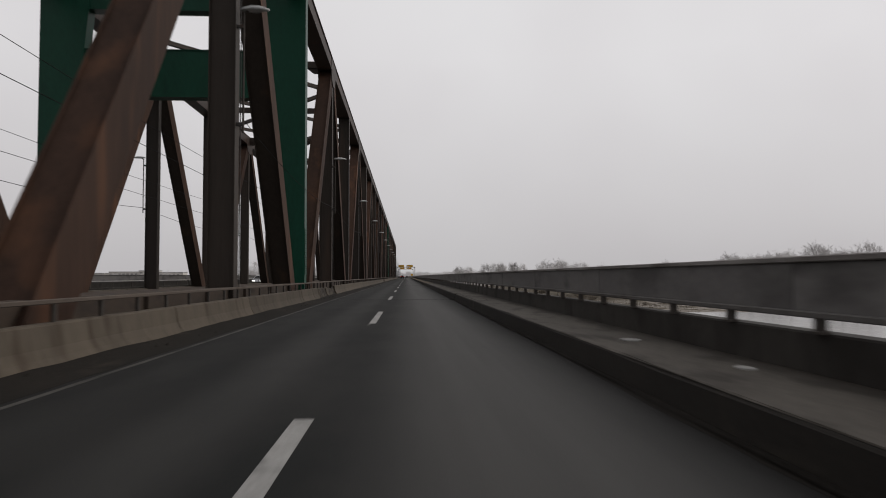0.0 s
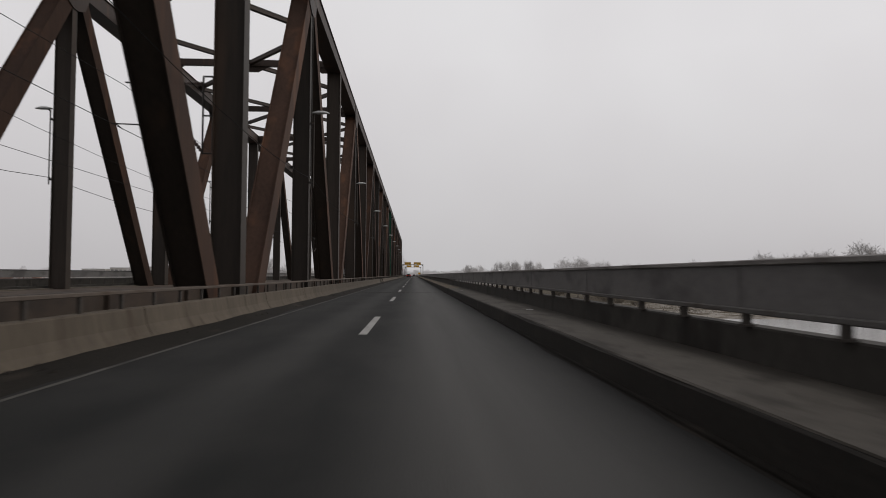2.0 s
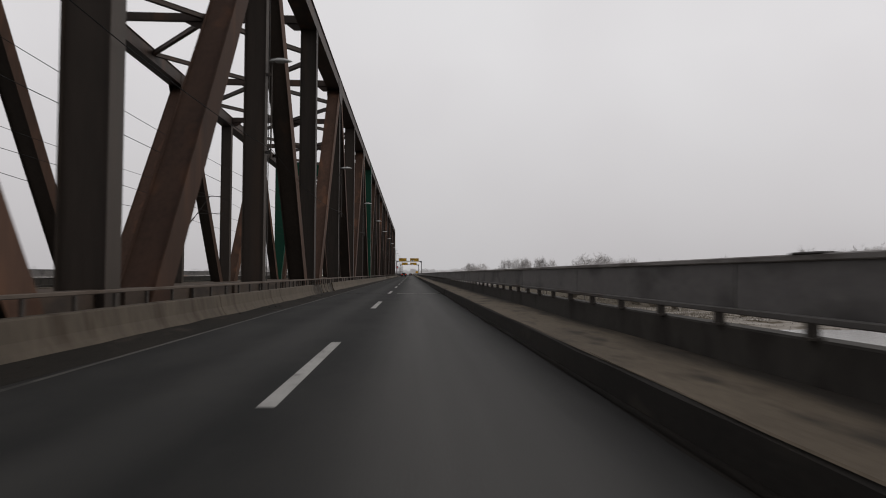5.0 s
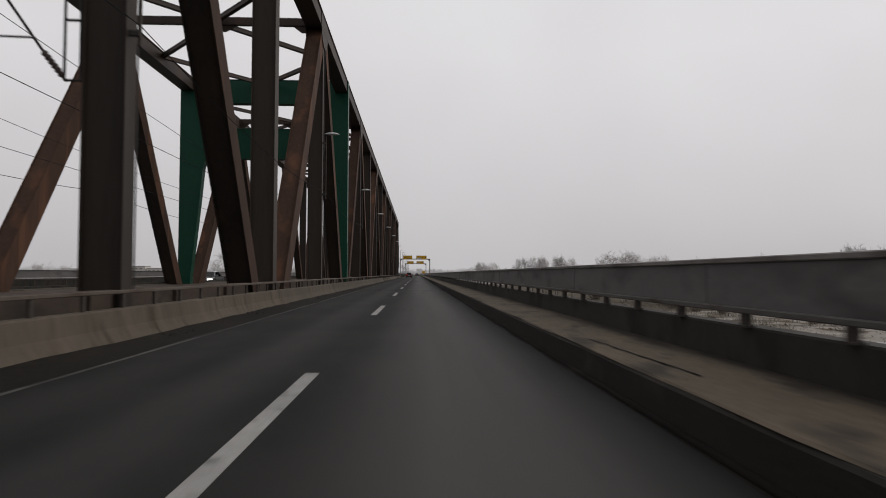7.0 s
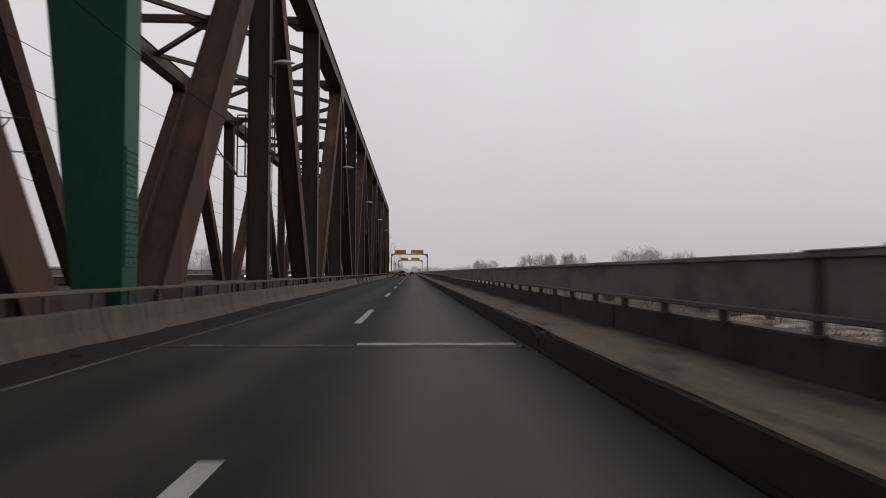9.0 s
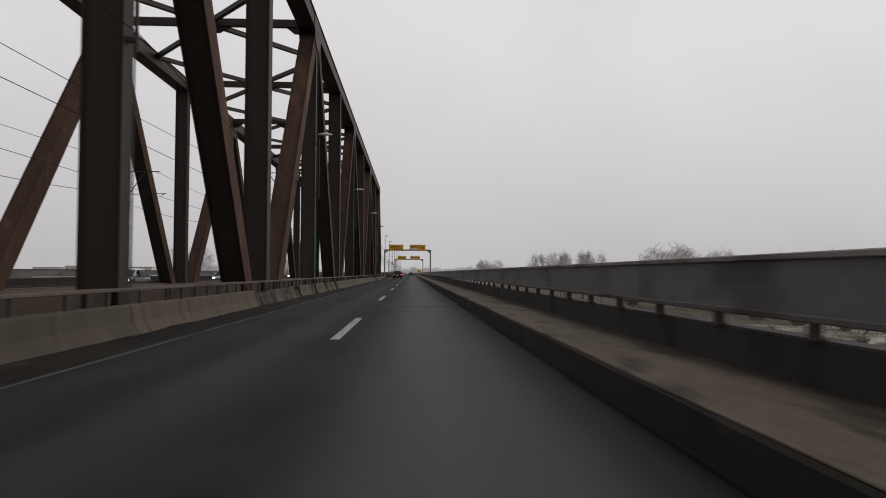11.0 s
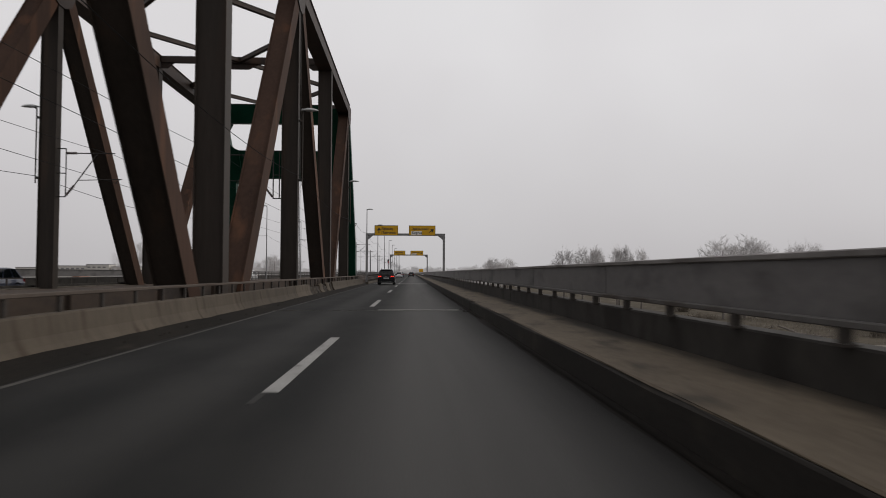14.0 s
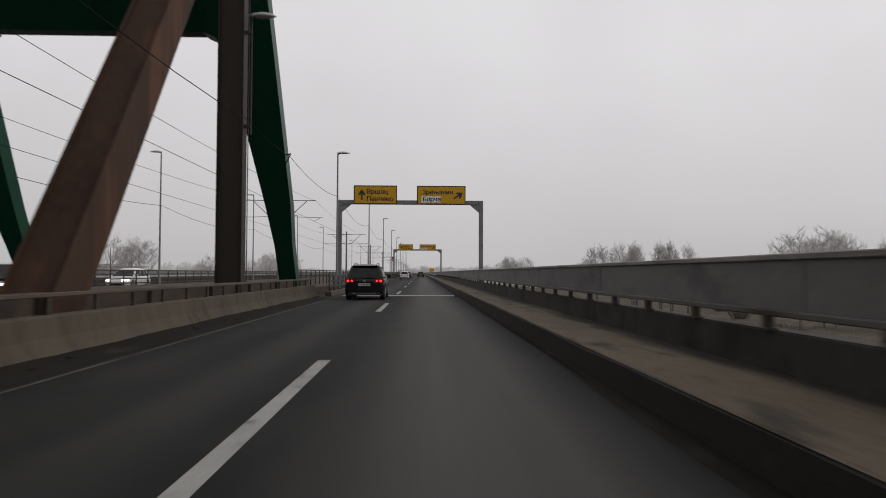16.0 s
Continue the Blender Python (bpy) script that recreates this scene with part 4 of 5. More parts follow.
w = part("feeder_cable", add_wire(bmesh.new(), -5.34, [(194.8 + PANEL * k, 5.9, 0.5 if k < 11 else 0.1) for k in odd] + [(348.4, 5.9, 0.3)] + [(364.6 + 27.0 * i, 6.05, 0.7) for i in range(9)], 0.013), WIRE)
tagged(w, "dark sagging cable along the lamp poles", "cable", "feeder cables")


def insulator(p, q):
    """A ribbed rod from p to q."""
    p, q = Vector(p), Vector(q)
    d = (q - p).normalized()
    u = Vector((0, 1, 0))
    v = d.cross(u)
    rings = []
    for i in range(13):
        r = 0.075 if i % 2 else 0.035
        e = p.lerp(q, i / 12)
        rings.append([e + (u * math.cos(a) + v * math.sin(a)) * r for a in [j * math.tau / 8 for j in range(8)]])
    return add_loft(bmesh.new(), rings)


def arms(holder, x):
    """The cantilevers of one support: two arms to either side with insulators and steady arms."""
    for s in (-1, 1):
        bm = bmesh.new()
        add_bar(bm, (x + s * 0.8, 0, 7.0), (x + s * 3.1, 0, 7.0), circle(0.035, 6), Vector((0, 1, 0)))
        add_bar(bm, (x + s * 0.8, 0, 5.55), (x + s * 2.3, 0, 6.95), circle(0.035, 6), Vector((0, 1, 0)))
        add_bar(bm, (x + s * 0.9, 0, 5.6), (x + s * 3.7, 0, 5.52), circle(0.025, 6), Vector((0, 1, 0)))
        add_bar(bm, (x + s * 3.5, 0, 5.53), (x + s * 2.9, 0, 5.2), circle(0.018, 6), Vector((0, 1, 0)))
        part("cantilever", bm, STEEL_GREY, holder)
        part("insulator", insulator((x + s * 0.12, 0, 7.0), (x + s * 0.8, 0, 7.0)), PORCELAIN, holder)
        part("insulator", insulator((x + s * 0.12, 0, 5.45), (x + s * 0.85, 0, 5.58)), PORCELAIN, holder)


def line_bracket(x_face, s):
    """A narrow frame on the inner face of a truss vertical with arms out over the track."""
    b = empty("overhead_line_bracket", (x_face, SUPPORTS[0], 0), "dark steel bracket with insulated arms on a truss vertical", "line bracket", "line brackets")
    bm = bmesh.new()
    for dx in (0.12, 0.42):
        add_bar(bm, (s * dx, 0, 4.85), (s * dx, 0, 7.2), circle(0.03, 6))
    for z in (4.85, 6.0, 7.2):
        add_bar(bm, (s * 0.005, 0, z), (s * 0.42, 0, z), circle(0.028, 6), Vector((0, 1, 0)))
    part("frame", bm, STEEL_DARK, b)
    bm = bmesh.new()
    add_bar(bm, (s * 0.95, 0, 6.98), (s * 2.75, 0, 6.98), circle(0.028, 6), Vector((0, 1, 0)))
    add_bar(bm, (s * 0.82, 0, 5.4), (s * 1.9, 0, 6.95), circle(0.028, 6), Vector((0, 1, 0)))
    add_bar(bm, (s * 1.0, 0, 5.66), (s * 3.1, 0, 5.72), circle(0.022, 6), Vector((0, 1, 0)))
    add_bar(bm, (s * 3.0, 0, 5.71), (s * 2.8, 0, 5.55), circle(0.018, 6), Vector((0, 1, 0)))
    part("cantilever", bm, STEEL_DARK, b)
    part("insulator", insulator((s * 0.44, 0, 6.98), (s * 0.95, 0, 6.98)), PORCELAIN, b)
    part("insulator", insulator((s * 0.44, 0, 4.92), (s * 0.82, 0, 5.4)), PORCELAIN, b)
    for y in SUPPORTS[1:7]:
        copy_thing(b, pose(x_face, y, 0))


line_bracket(NEAR_X - 0.40, -1)
line_bracket(FAR_X + 0.40, 1)
MAST_X = -12.2
mast = empty("overhead_line_mast", (MAST_X, SUPPORTS[7], RAIL_Z), "grey railway mast with arms to both sides", "line mast", "line masts")
bm = bmesh.new()
add_loft(bm, [[(u * w, v * w, z) for u, v in ((-1, -1), (1, -1), (1, 1), (-1, 1))] for z, w in ((-0.02, 0.15), (7.5, 0.09))])
part("pole", bm, STEEL_GREY, mast)
arms(mast, 0.0)
for y in SUPPORTS[8:]:
    copy_thing(mast, pose(MAST_X, y, RAIL_Z))


# ======================= fences past the trusses =======================
def fence(x, y0, y1, bars, label):
    f = empty("bar_fence", (0, 0, 0), label, "fence", "bar fences")
    part("footing", box(x - 0.16, x + 0.16, y0, y1, -0.3, 0.22, 0.02), CONCRETE, f)
    for z in bars:
        part("bar", box(x - 0.03, x + 0.03, y0, y1, z - 0.035, z + 0.035), STEEL_DARK, f)
    post = mesh_of("post", box(x - 0.03, x + 0.03, -0.04, 0.04, 0.2, max(bars) - 0.04), STEEL_DARK)
    y = y0 + 0.4
    while y < min(y1, 560):
        repeat("post", post, f, pose(0, y, 0))
        y += 1.9
    return f


fence(-4.75, BRIDGE_END + 0.3, 1200, (0.5, 0.78, 1.06), "dark steel three-bar fence on a concrete kerb")
fence(-18.45, BRIDGE_END + 0.3, 1200, (0.5, 0.78, 1.06, 1.3), "dark steel four-bar fence beside the far carriageway")
for x in (-7.2,):
    fence(x, BRIDGE_END + 0.3, 1200, (0.95, 1.15, 1.35), "dark steel fence at the edge of the railway bed")


# ======================= sign gantries =======================
def letters(text, size, x, z, y, parent, mat, name="lettering"):
    """Flat painted lettering: the built-in font's outlines, filled triangle by triangle."""
    cu = bpy.data.curves.new(name, "FONT")
    cu.body, cu.size, cu.resolution_u, cu.fill_mode = text, size, 3, "NONE"
    ob = bpy.data.objects.new(name, cu)
    outline = bpy.data.meshes.new_from_object(ob)
    bpy.data.objects.remove(ob)
    points = [v.co.xy for v in outline.vertices]
    edges = [tuple(e.vertices) for e in outline.edges]
    spots, _, faces, *_ = delaunay_2d_cdt(points, edges, [], 0, 0.0001)
    keep = []
    for f in faces:
        c = sum((spots[k] for k in f), Vector((0, 0))) / len(f)
        crossings = 0
        for a, b in edges:
            p, q = points[a], points[b]
            if (p.y > c.y) != (q.y > c.y) and p.x + (c.y - p.y) / (q.y - p.y) * (q.x - p.x) > c.x:
                crossings += 1
        if crossings % 2:
            keep.append(f)
    me = bpy.data.meshes.new(name)
    coats = ((-0.013, 0.0), (0.0, 0.0012), (0.013, 0.0024))
    me.from_pydata([(p.x + dx, p.y, dz) for dx, dz in coats for p in spots], [], [[k + i * len(spots) for k in f] for i in range(3) for f in keep])
    me.materials.append(mat)
    out = new(name, me)
    out.parent = parent
    out.matrix_basis = pose(x, y, z, 90, 0, 0)
    return out


def arrow(x, z, y, turn, s, parent):
    bm = bmesh.new()
    pts = [(-0.07, -0.5), (0.07, -0.5), (0.07, 0.08), (0.3, -0.08), (0.3, 0.12), (0.0, 0.5), (-0.3, 0.12), (-0.3, -0.08), (-0.07, 0.08)]
    c, q = math.cos(radians(turn)), math.sin(radians(turn))
    add_loft(bm, [[(x + s * (u * c + v * q), yy, z + s * (v * c - u * q)) for u, v in pts] for yy in (y, y - 0.006)])
    return part("arrow", bm, BLACK_INK, parent)


def gantry(y, lift, label):
    g = empty("sign_gantry", (0, y, 0), label, "sign gantry", "sign gantries")
    for x in (-5.52, 4.05):
        part("post", box(x - 0.14, x + 0.14, -0.14, 0.14, -0.9, 5.9, 0.02), STEEL_GREY, g)
        s = 1 if x < 0 else -1
        bm = bmesh.new()
        add_loft(bm, [[(x + s * 0.142, yy, 5.1), (x + s * 0.75, yy, 5.617), (x + s * 0.142, yy, 5.617)] for yy in (-0.1, 0.1)])
        part("haunch", bm, STEEL_GREY, g)
    part("beam", box(-5.378, 3.908, -0.15, 0.15, 5.62, 5.9, 0.02), STEEL_GREY, g)
    for x0, x1, kind in ((-4.58, -1.66, "ahead"), (-0.32, 2.98, "exit")):
        board = part("sign", box(x0, x1, -0.26, -0.2, 5.62, 6.88, 0.015), YELLOW, g, "yellow direction sign with black lettering")
        bm = bmesh.new()
        for u0, u1, z0, z1 in ((x0, x1, 6.82, 6.88), (x0, x1, 5.62, 5.68), (x0, x0 + 0.06, 5.68, 6.82), (x1 - 0.06, x1, 5.68, 6.82)):
            add_box(bm, u0, u1, -0.267, -0.262, z0, z1)
        part("border", bm, BLACK_INK, board)
        if kind == "ahead":
            arrow(x0 + 0.55, 6.25, -0.264, 0, 0.72, board)
            letters("Вршац", 0.45, x0 + 0.86, 6.31, -0.264, board, BLACK_INK)
            letters("Панчево", 0.44, x0 + 0.86, 5.83, -0.264, board, BLACK_INK)
        else:
            arrow(x1 - 0.5, 6.22, -0.264, 55, 0.72, board)
            letters("Зрењанин", 0.42, x0 + 0.36, 6.31, -0.264, board, BLACK_INK)
            part("white_field", box(x0 + 0.3, x0 + 1.62, -0.266, -0.262, 5.74, 6.18), SIGN_WHITE, board)
            letters("Борча", 0.42, x0 + 0.38, 5.83, -0.268, board, BLACK_INK)
    for x in (-4.1, -2.2, 0.2, 2.4):
        part("clamp", box(x - 0.05, x + 0.05, -0.199, -0.152, 5.66, 6.7), STEEL_GREY, g)
    g.location.z = lift


gantry(367.5, 0.22, "grey steel gantry with two yellow direction signs")
gantry(462.0, 0.08, "second grey steel gantry with two yellow direction signs")


# ======================= railway signal and far sign =======================
signal = empty("railway_signal", (-8.1, 520.0, RAIL_Z), "railway signal with a lit red lamp on a grey mast", "signal")
part("mast", bar((0, 0, 0), (0, 0, 4.6), circle(0.07, 8)), STEEL_GREY, signal)
head = part("head", box(-0.22, 0.22, -0.12, 0.1, 4.2, 5.4, 0.03), TRIM_BLACK, signal)
bm = bmesh.new()
add_loft(bm, [[(0.1 * math.cos(q), yy, 4.55 + 0.1 * math.sin(q)) for q in [j * math.tau / 10 for j in range(10)]] for yy in (-0.124, -0.135)])
part("lit_lamp", bm, TAIL_LIT, head)
board = empty("road_sign", (4.3, 600.0, 0), "small yellow road sign on a grey post", "road sign")
part("post", bar((0, 0, -0.9), (0, 0, 2.6), circle(0.05, 8)), STEEL_GREY, board)
part("panel", box(-0.9, 0.9, -0.09, -0.05, 1.6, 3.0, 0.01), YELLOW, board)


# ======================= cars =======================
CAR_SILVER = plain("silver_car_paint", (0.30, 0.31, 0.32), 0.3, 0.4, coat=1.0)
# rear base, roof's rear end, roof's front end and windscreen base as shares of the length; belt and bonnet as shares of the height
SHAPES = {
    "suv": (0.035, 0.125, 0.50, 0.735, 0.585, 0.555),
    "hatch": (0.03, 0.15, 0.52, 0.755, 0.60, 0.56),
    "saloon": (0.15, 0.30, 0.55, 0.745, 0.61, 0.565),
    "van": (0.015, 0.05, 0.66, 0.90, 0.53, 0.47),
    "lorry": (0.58, 0.61, 0.76, 0.93, 0.50, 0.44),
}


def car(name, paint, label, x, y, turn=0, size=(4.43, 1.81, 1.67), shape="suv", lit_tail=False, lit_head=False):
    """A car whose tail stands at its own y = 0 and whose nose looks along +y."""
    c = empty(name, (0, 0, 0), label, "car", "cars on the bridge")
    L, width, H = size
    h = width / 2
    gb, rr, rf, wb, belt, hood = SHAPES[shape]
    gb, rr, rf, wb, belt, hood = gb * L, rr * L, rf * L, wb * L, belt * H, hood * H
    # body: cross-sections from tail to nose
    bm = bmesh.new()
    rings = []
    for f, wf, low, top in ((0.0, 0.86, 0.36, belt - 0.12), (0.008, 0.93, 0.27, belt - 0.03), (0.04, 0.98, 0.22, belt), (0.2, 1.0, 0.19, belt), (0.5, 1.0, 0.19, belt), (0.68, 1.0, 0.19, belt - 0.01),
                            (0.80, 0.985, 0.19, hood), (0.91, 0.955, 0.20, hood - 0.05), (0.965, 0.89, 0.23, hood - 0.12), (0.99, 0.79, 0.28, hood - 0.22), (1.0, 0.68, 0.34, hood - 0.32)):
        w = h * wf
        half = [(0.80 * w, low), (0.965 * w, low + 0.05), (w, low + 0.35 * (top - low)), (0.995 * w, low + 0.68 * (top - low)), (0.965 * w, top - 0.045), (0.90 * w, top - 0.008), (0.45 * w, top + 0.018)]
        rings.append([(u, L * f, z) for u, z in half] + [(-u, L * f, z) for u, z in half[::-1]])
    add_loft(bm, rings)
    part("body", bm, paint, c)

    def at(z):
        """Half the cabin's width, and its rear and front slope, at the height z."""
        k = (z - belt) / (H - 0.035 - belt)
        return h * (0.935 - 0.25 * k), gb + (rr - gb) * k, wb + (rf - wb) * k

    # cabin
    bm = bmesh.new()
    rings = []
    for yy, zt in ((gb, belt + 0.005), ((gb + rr) / 2, (belt + H - 0.035) / 2), (rr, H - 0.035), (rr + 0.25 * (rf - rr), H - 0.005), ((rr + rf) / 2, H), (rf - 0.2 * (rf - rr), H - 0.012), (rf, H - 0.035), ((rf + wb) / 2, (belt + H - 0.035) / 2), (wb, belt + 0.005)):
        zs = max(belt, zt - 0.085)
        half = [(at(belt)[0], belt - 0.05), (at(zs)[0], zs), (at(zt)[0] - 0.035, max(belt, zt - 0.045)), (at(zt)[0] - 0.16, zt - 0.016), (at(zt)[0] * 0.4, zt)]
        rings.append([(u, yy, z) for u, z in half] + [(-u, yy, z) for u, z in half[::-1]])
    add_loft(bm, rings)
    part("cabin", bm, paint, c)

    def pane(nm, corners):
        bm = bmesh.new()
        bm.faces.new([bm.verts.new(p) for p in corners])
        bmesh.ops.solidify(bm, geom=bm.faces[:], thickness=0.008)
        return part(nm, bm, GLASS_DARK, c, "dark tinted glass")

    z0, z1 = belt + 0.035, H - 0.125
    (w0, a0, b0), (w1, a1, b1) = at(z0), at(z1)
    if shape not in ("lorry",):
        pane("rear_window", [(-w0 + 0.09, a0 - 0.014, z0), (w0 - 0.09, a0 - 0.014, z0), (w1 - 0.11, a1 - 0.014, z1), (-w1 + 0.11, a1 - 0.014, z1)])
    pane("windscreen", [(-w0 + 0.07, b0 + 0.014, z0), (w0 - 0.07, b0 + 0.014, z0), (w1 - 0.09, b1 + 0.014, z1), (-w1 + 0.09, b1 + 0.014, z1)])
    r = 0.34 if shape in ("suv", "van", "lorry") else 0.31
    for s in (-1, 1):
        splits = {"van": ((0.52, 0.72), (0.74, 0.95)), "lorry": ((0.18, 0.92),), "saloon": ((0.16, 0.46), (0.49, 0.93))}.get(shape, ((0.07, 0.28), (0.31, 0.60), (0.63, 0.93)))
        for u, v in splits:
            x0, x1 = s * (w0 + 0.008), s * (w1 + 0.008)
            pane("side_window", [(x0, a0 + (b0 - a0) * u, z0), (x0, a0 + (b0 - a0) * v, z0), (x1, a1 + (b1 - a1) * v, z1), (x1, a1 + (b1 - a1) * u, z1)])
        # tail lamps wrap round the corner of the tail
        bm = bmesh.new()
        add_loft(bm, [[(s * h * u, yy, z) for u, yy in ((0.50, -0.012), (0.80, -0.006), (0.955, 0.05), (0.985, 0.20), (0.90, 0.20), (0.5, 0.06))] for z in (belt - 0.165, belt - 0.02)])
        lamp = part("tail_lamp", bm, TAIL_RED, c)
        if lit_tail:
            for d, size_of in ((0.62, 0.050), (0.81, 0.058)):
                bm = bmesh.new()
                yy = -0.018 if d < 0.7 else -0.010
                add_loft(bm, [[(s * h * d + size_of * math.cos(q), e, belt - 0.092 + size_of * 0.92 * math.sin(q)) for q in [j * math.tau / 12 for j in range(12)]] for e in (yy + 0.02, yy)])
                part("lit_bulb", bm, TAIL_LIT, lamp)
        bm = bmesh.new()
        add_loft(bm, [[(s * h * u, L * yy, z) for u, yy in ((0.44, 0.996), (0.70, 0.993), (0.86, 0.972), (0.92, 0.935), (0.80, 0.93), (0.44, 0.96))] for z in (hood - 0.27, hood - 0.135)])
        part("headlamp", bm, HEAD_LIT if lit_head else CHROME, c)
        bm = bmesh.new()
        add_loft(bm, [[(s * (h + u), wb - 0.22 + v, belt + z) for u, z in ((-0.06, 0.04), (0.10, 0.03), (0.155, 0.07), (0.15, 0.15), (0.09, 0.18), (0.0, 0.16))] for v in (0.0, 0.09)])
        part("mirror", bm, paint, c)
        if shape == "suv":
            bm = bmesh.new()
            xr = s * (at(H - 0.035)[0] - 0.10)
            pts = [(xr, rr - 0.02, H - 0.04), (xr, rr + 0.10, H + 0.03), (xr, rr + 0.30, H + 0.045), (xr, rf - 0.25, H + 0.045), (xr, rf + 0.02, H - 0.04)]
            for p, q in zip(pts, pts[1:]):
                add_bar(bm, p, q, circle(0.023, 6))
            part("roof_rail", bm, CHROME, c, "silver roof rail")
        for yy in (0.19 * L, 0.80 * L):
            bm = bmesh.new()
            add_loft(bm, [[(s * xx, yy + rr_ * math.cos(q), r + rr_ * math.sin(q)) for q in [j * math.tau / 20 for j in range(20)]] for xx, rr_ in ((h - 0.24, r - 0.02), (h - 0.20, r), (h - 0.035, r), (h - 0.008, r - 0.035))])
            wheel = part("wheel", bm, TYRE, c)
            bm = bmesh.new()
            add_loft(bm, [[(s * xx, yy + rr_ * math.cos(q), r + rr_ * math.sin(q)) for q in [j * math.tau / 14 for j in range(14)]] for xx, rr_ in ((h - 0.05, r * 0.66), (h + 0.002, r * 0.62))])
            part("rim", bm, ALLOY, wheel)
            bm = bmesh.new()
            ring = [(math.cos(radians(15 * j)), math.sin(radians(15 * j))) for j in range(13)]
            vo, vi = [[bm.verts.new((s * (h + 0.002), yy + (r + g) * u, r + (r + g) * v)) for u, v in ring] for g in (0.085, 0.02)]
            for j in range(12):
                bm.faces.new((vo[j], vo[j + 1], vi[j + 1], vi[j]))
            bmesh.ops.solidify(bm, geom=bm.faces[:], thickness=0.02)
            part("wheel_arch", bm, TRIM_BLACK, c)
    # bumpers: a bowed bar across the tail, a dark skirt under it
    bm = bmesh.new()
    add_loft(bm, [[(h * u, yy, z) for u, yy in ((-0.95, 0.24), (-0.93, 0.06), (-0.80, -0.03), (0.80, -0.03), (0.93, 0.06), (0.95, 0.24))] for z in (0.36, 0.60)])
    part("rear_bumper", bm, paint, c)
    bm = bmesh.new()
    add_loft(bm, [[(h * u, yy, z) for u, yy in ((-0.90, 0.24), (-0.78, 0.0), (0.78, 0.0), (0.90, 0.24))] for z in (0.21, 0.356)])
    part("lower_bumper", bm, TRIM_BLACK, c)
    part("bumper_strip", box(-h * 0.56, h * 0.56, -0.012, -0.002, 0.255, 0.285), CHROME, c)
    board = part("number_plate", box(-0.26, 0.26, -0.022, 0.03, belt - 0.31, belt - 0.20), PLATE, c)
    bm = bmesh.new()
    for u in (-0.2, -0.13, -0.03, 0.03, 0.09, 0.15, 0.2):
        add_box(bm, u - 0.018, u + 0.018, -0.026, -0.0225, belt - 0.285, belt - 0.225)
    part("plate_bars", bm, BLACK_INK, board)
    bm = bmesh.new()
    add_loft(bm, [[(0.058 * math.cos(q), yy, belt - 0.095 + 0.058 * math.sin(q)) for q in [j * math.tau / 14 for j in range(14)]] for yy in (0.05, -0.012)])
    part("badge", bm, CHROME, c, "plain round chrome badge")
    bm = bmesh.new()
    add_loft(bm, [[(h * u, L * yy, z) for u, yy in ((-0.66, 0.975), (-0.5, 1.0), (0.5, 1.0), (0.66, 0.975))] for z in (0.30, hood - 0.36)])
    part("grille", bm, TRIM_BLACK, c)
    if shape == "suv":
        bm = bmesh.new()
        ws = at(H - 0.05)[0]
        add_loft(bm, [[(ws * u, yy, z) for u, yy, z in ((-0.90, rr - 0.16, H - 0.075), (0.90, rr - 0.16, H - 0.075), (0.82, rr + 0.06, H - 0.02), (-0.82, rr + 0.06, H - 0.02))], [(ws * u, yy, z - 0.035) for u, yy, z in ((-0.90, rr - 0.15, H - 0.075), (0.90, rr - 0.15, H - 0.075), (0.82, rr + 0.06, H - 0.02), (-0.82, rr + 0.06, H - 0.02))]])
        part("roof_spoiler", bm, paint, c)
        part("wiper", box(-0.05, 0.36, a0 - 0.045, a0 - 0.025, z0 + 0.03, z0 + 0.055), TRIM_BLACK, c)
        for s in (-1, 1):
            bm = bmesh.new()
            add_bar(bm, (s * h * 0.5, -0.035, 0.30), (s * h * 0.5, 0.1, 0.30), circle(0.035, 8))
            part("exhaust_tip", bm, CHROME, c)
    if shape == "lorry":
        part("cargo_box", box(-h * 1.04, h * 1.04, -0.05, 0.60 * L, 0.62, H + 0.38, 0.06), SIGN_WHITE, c, "pale box body")
    c.matrix_basis = pose(x, y, 0, 0, 0, turn)
    return c


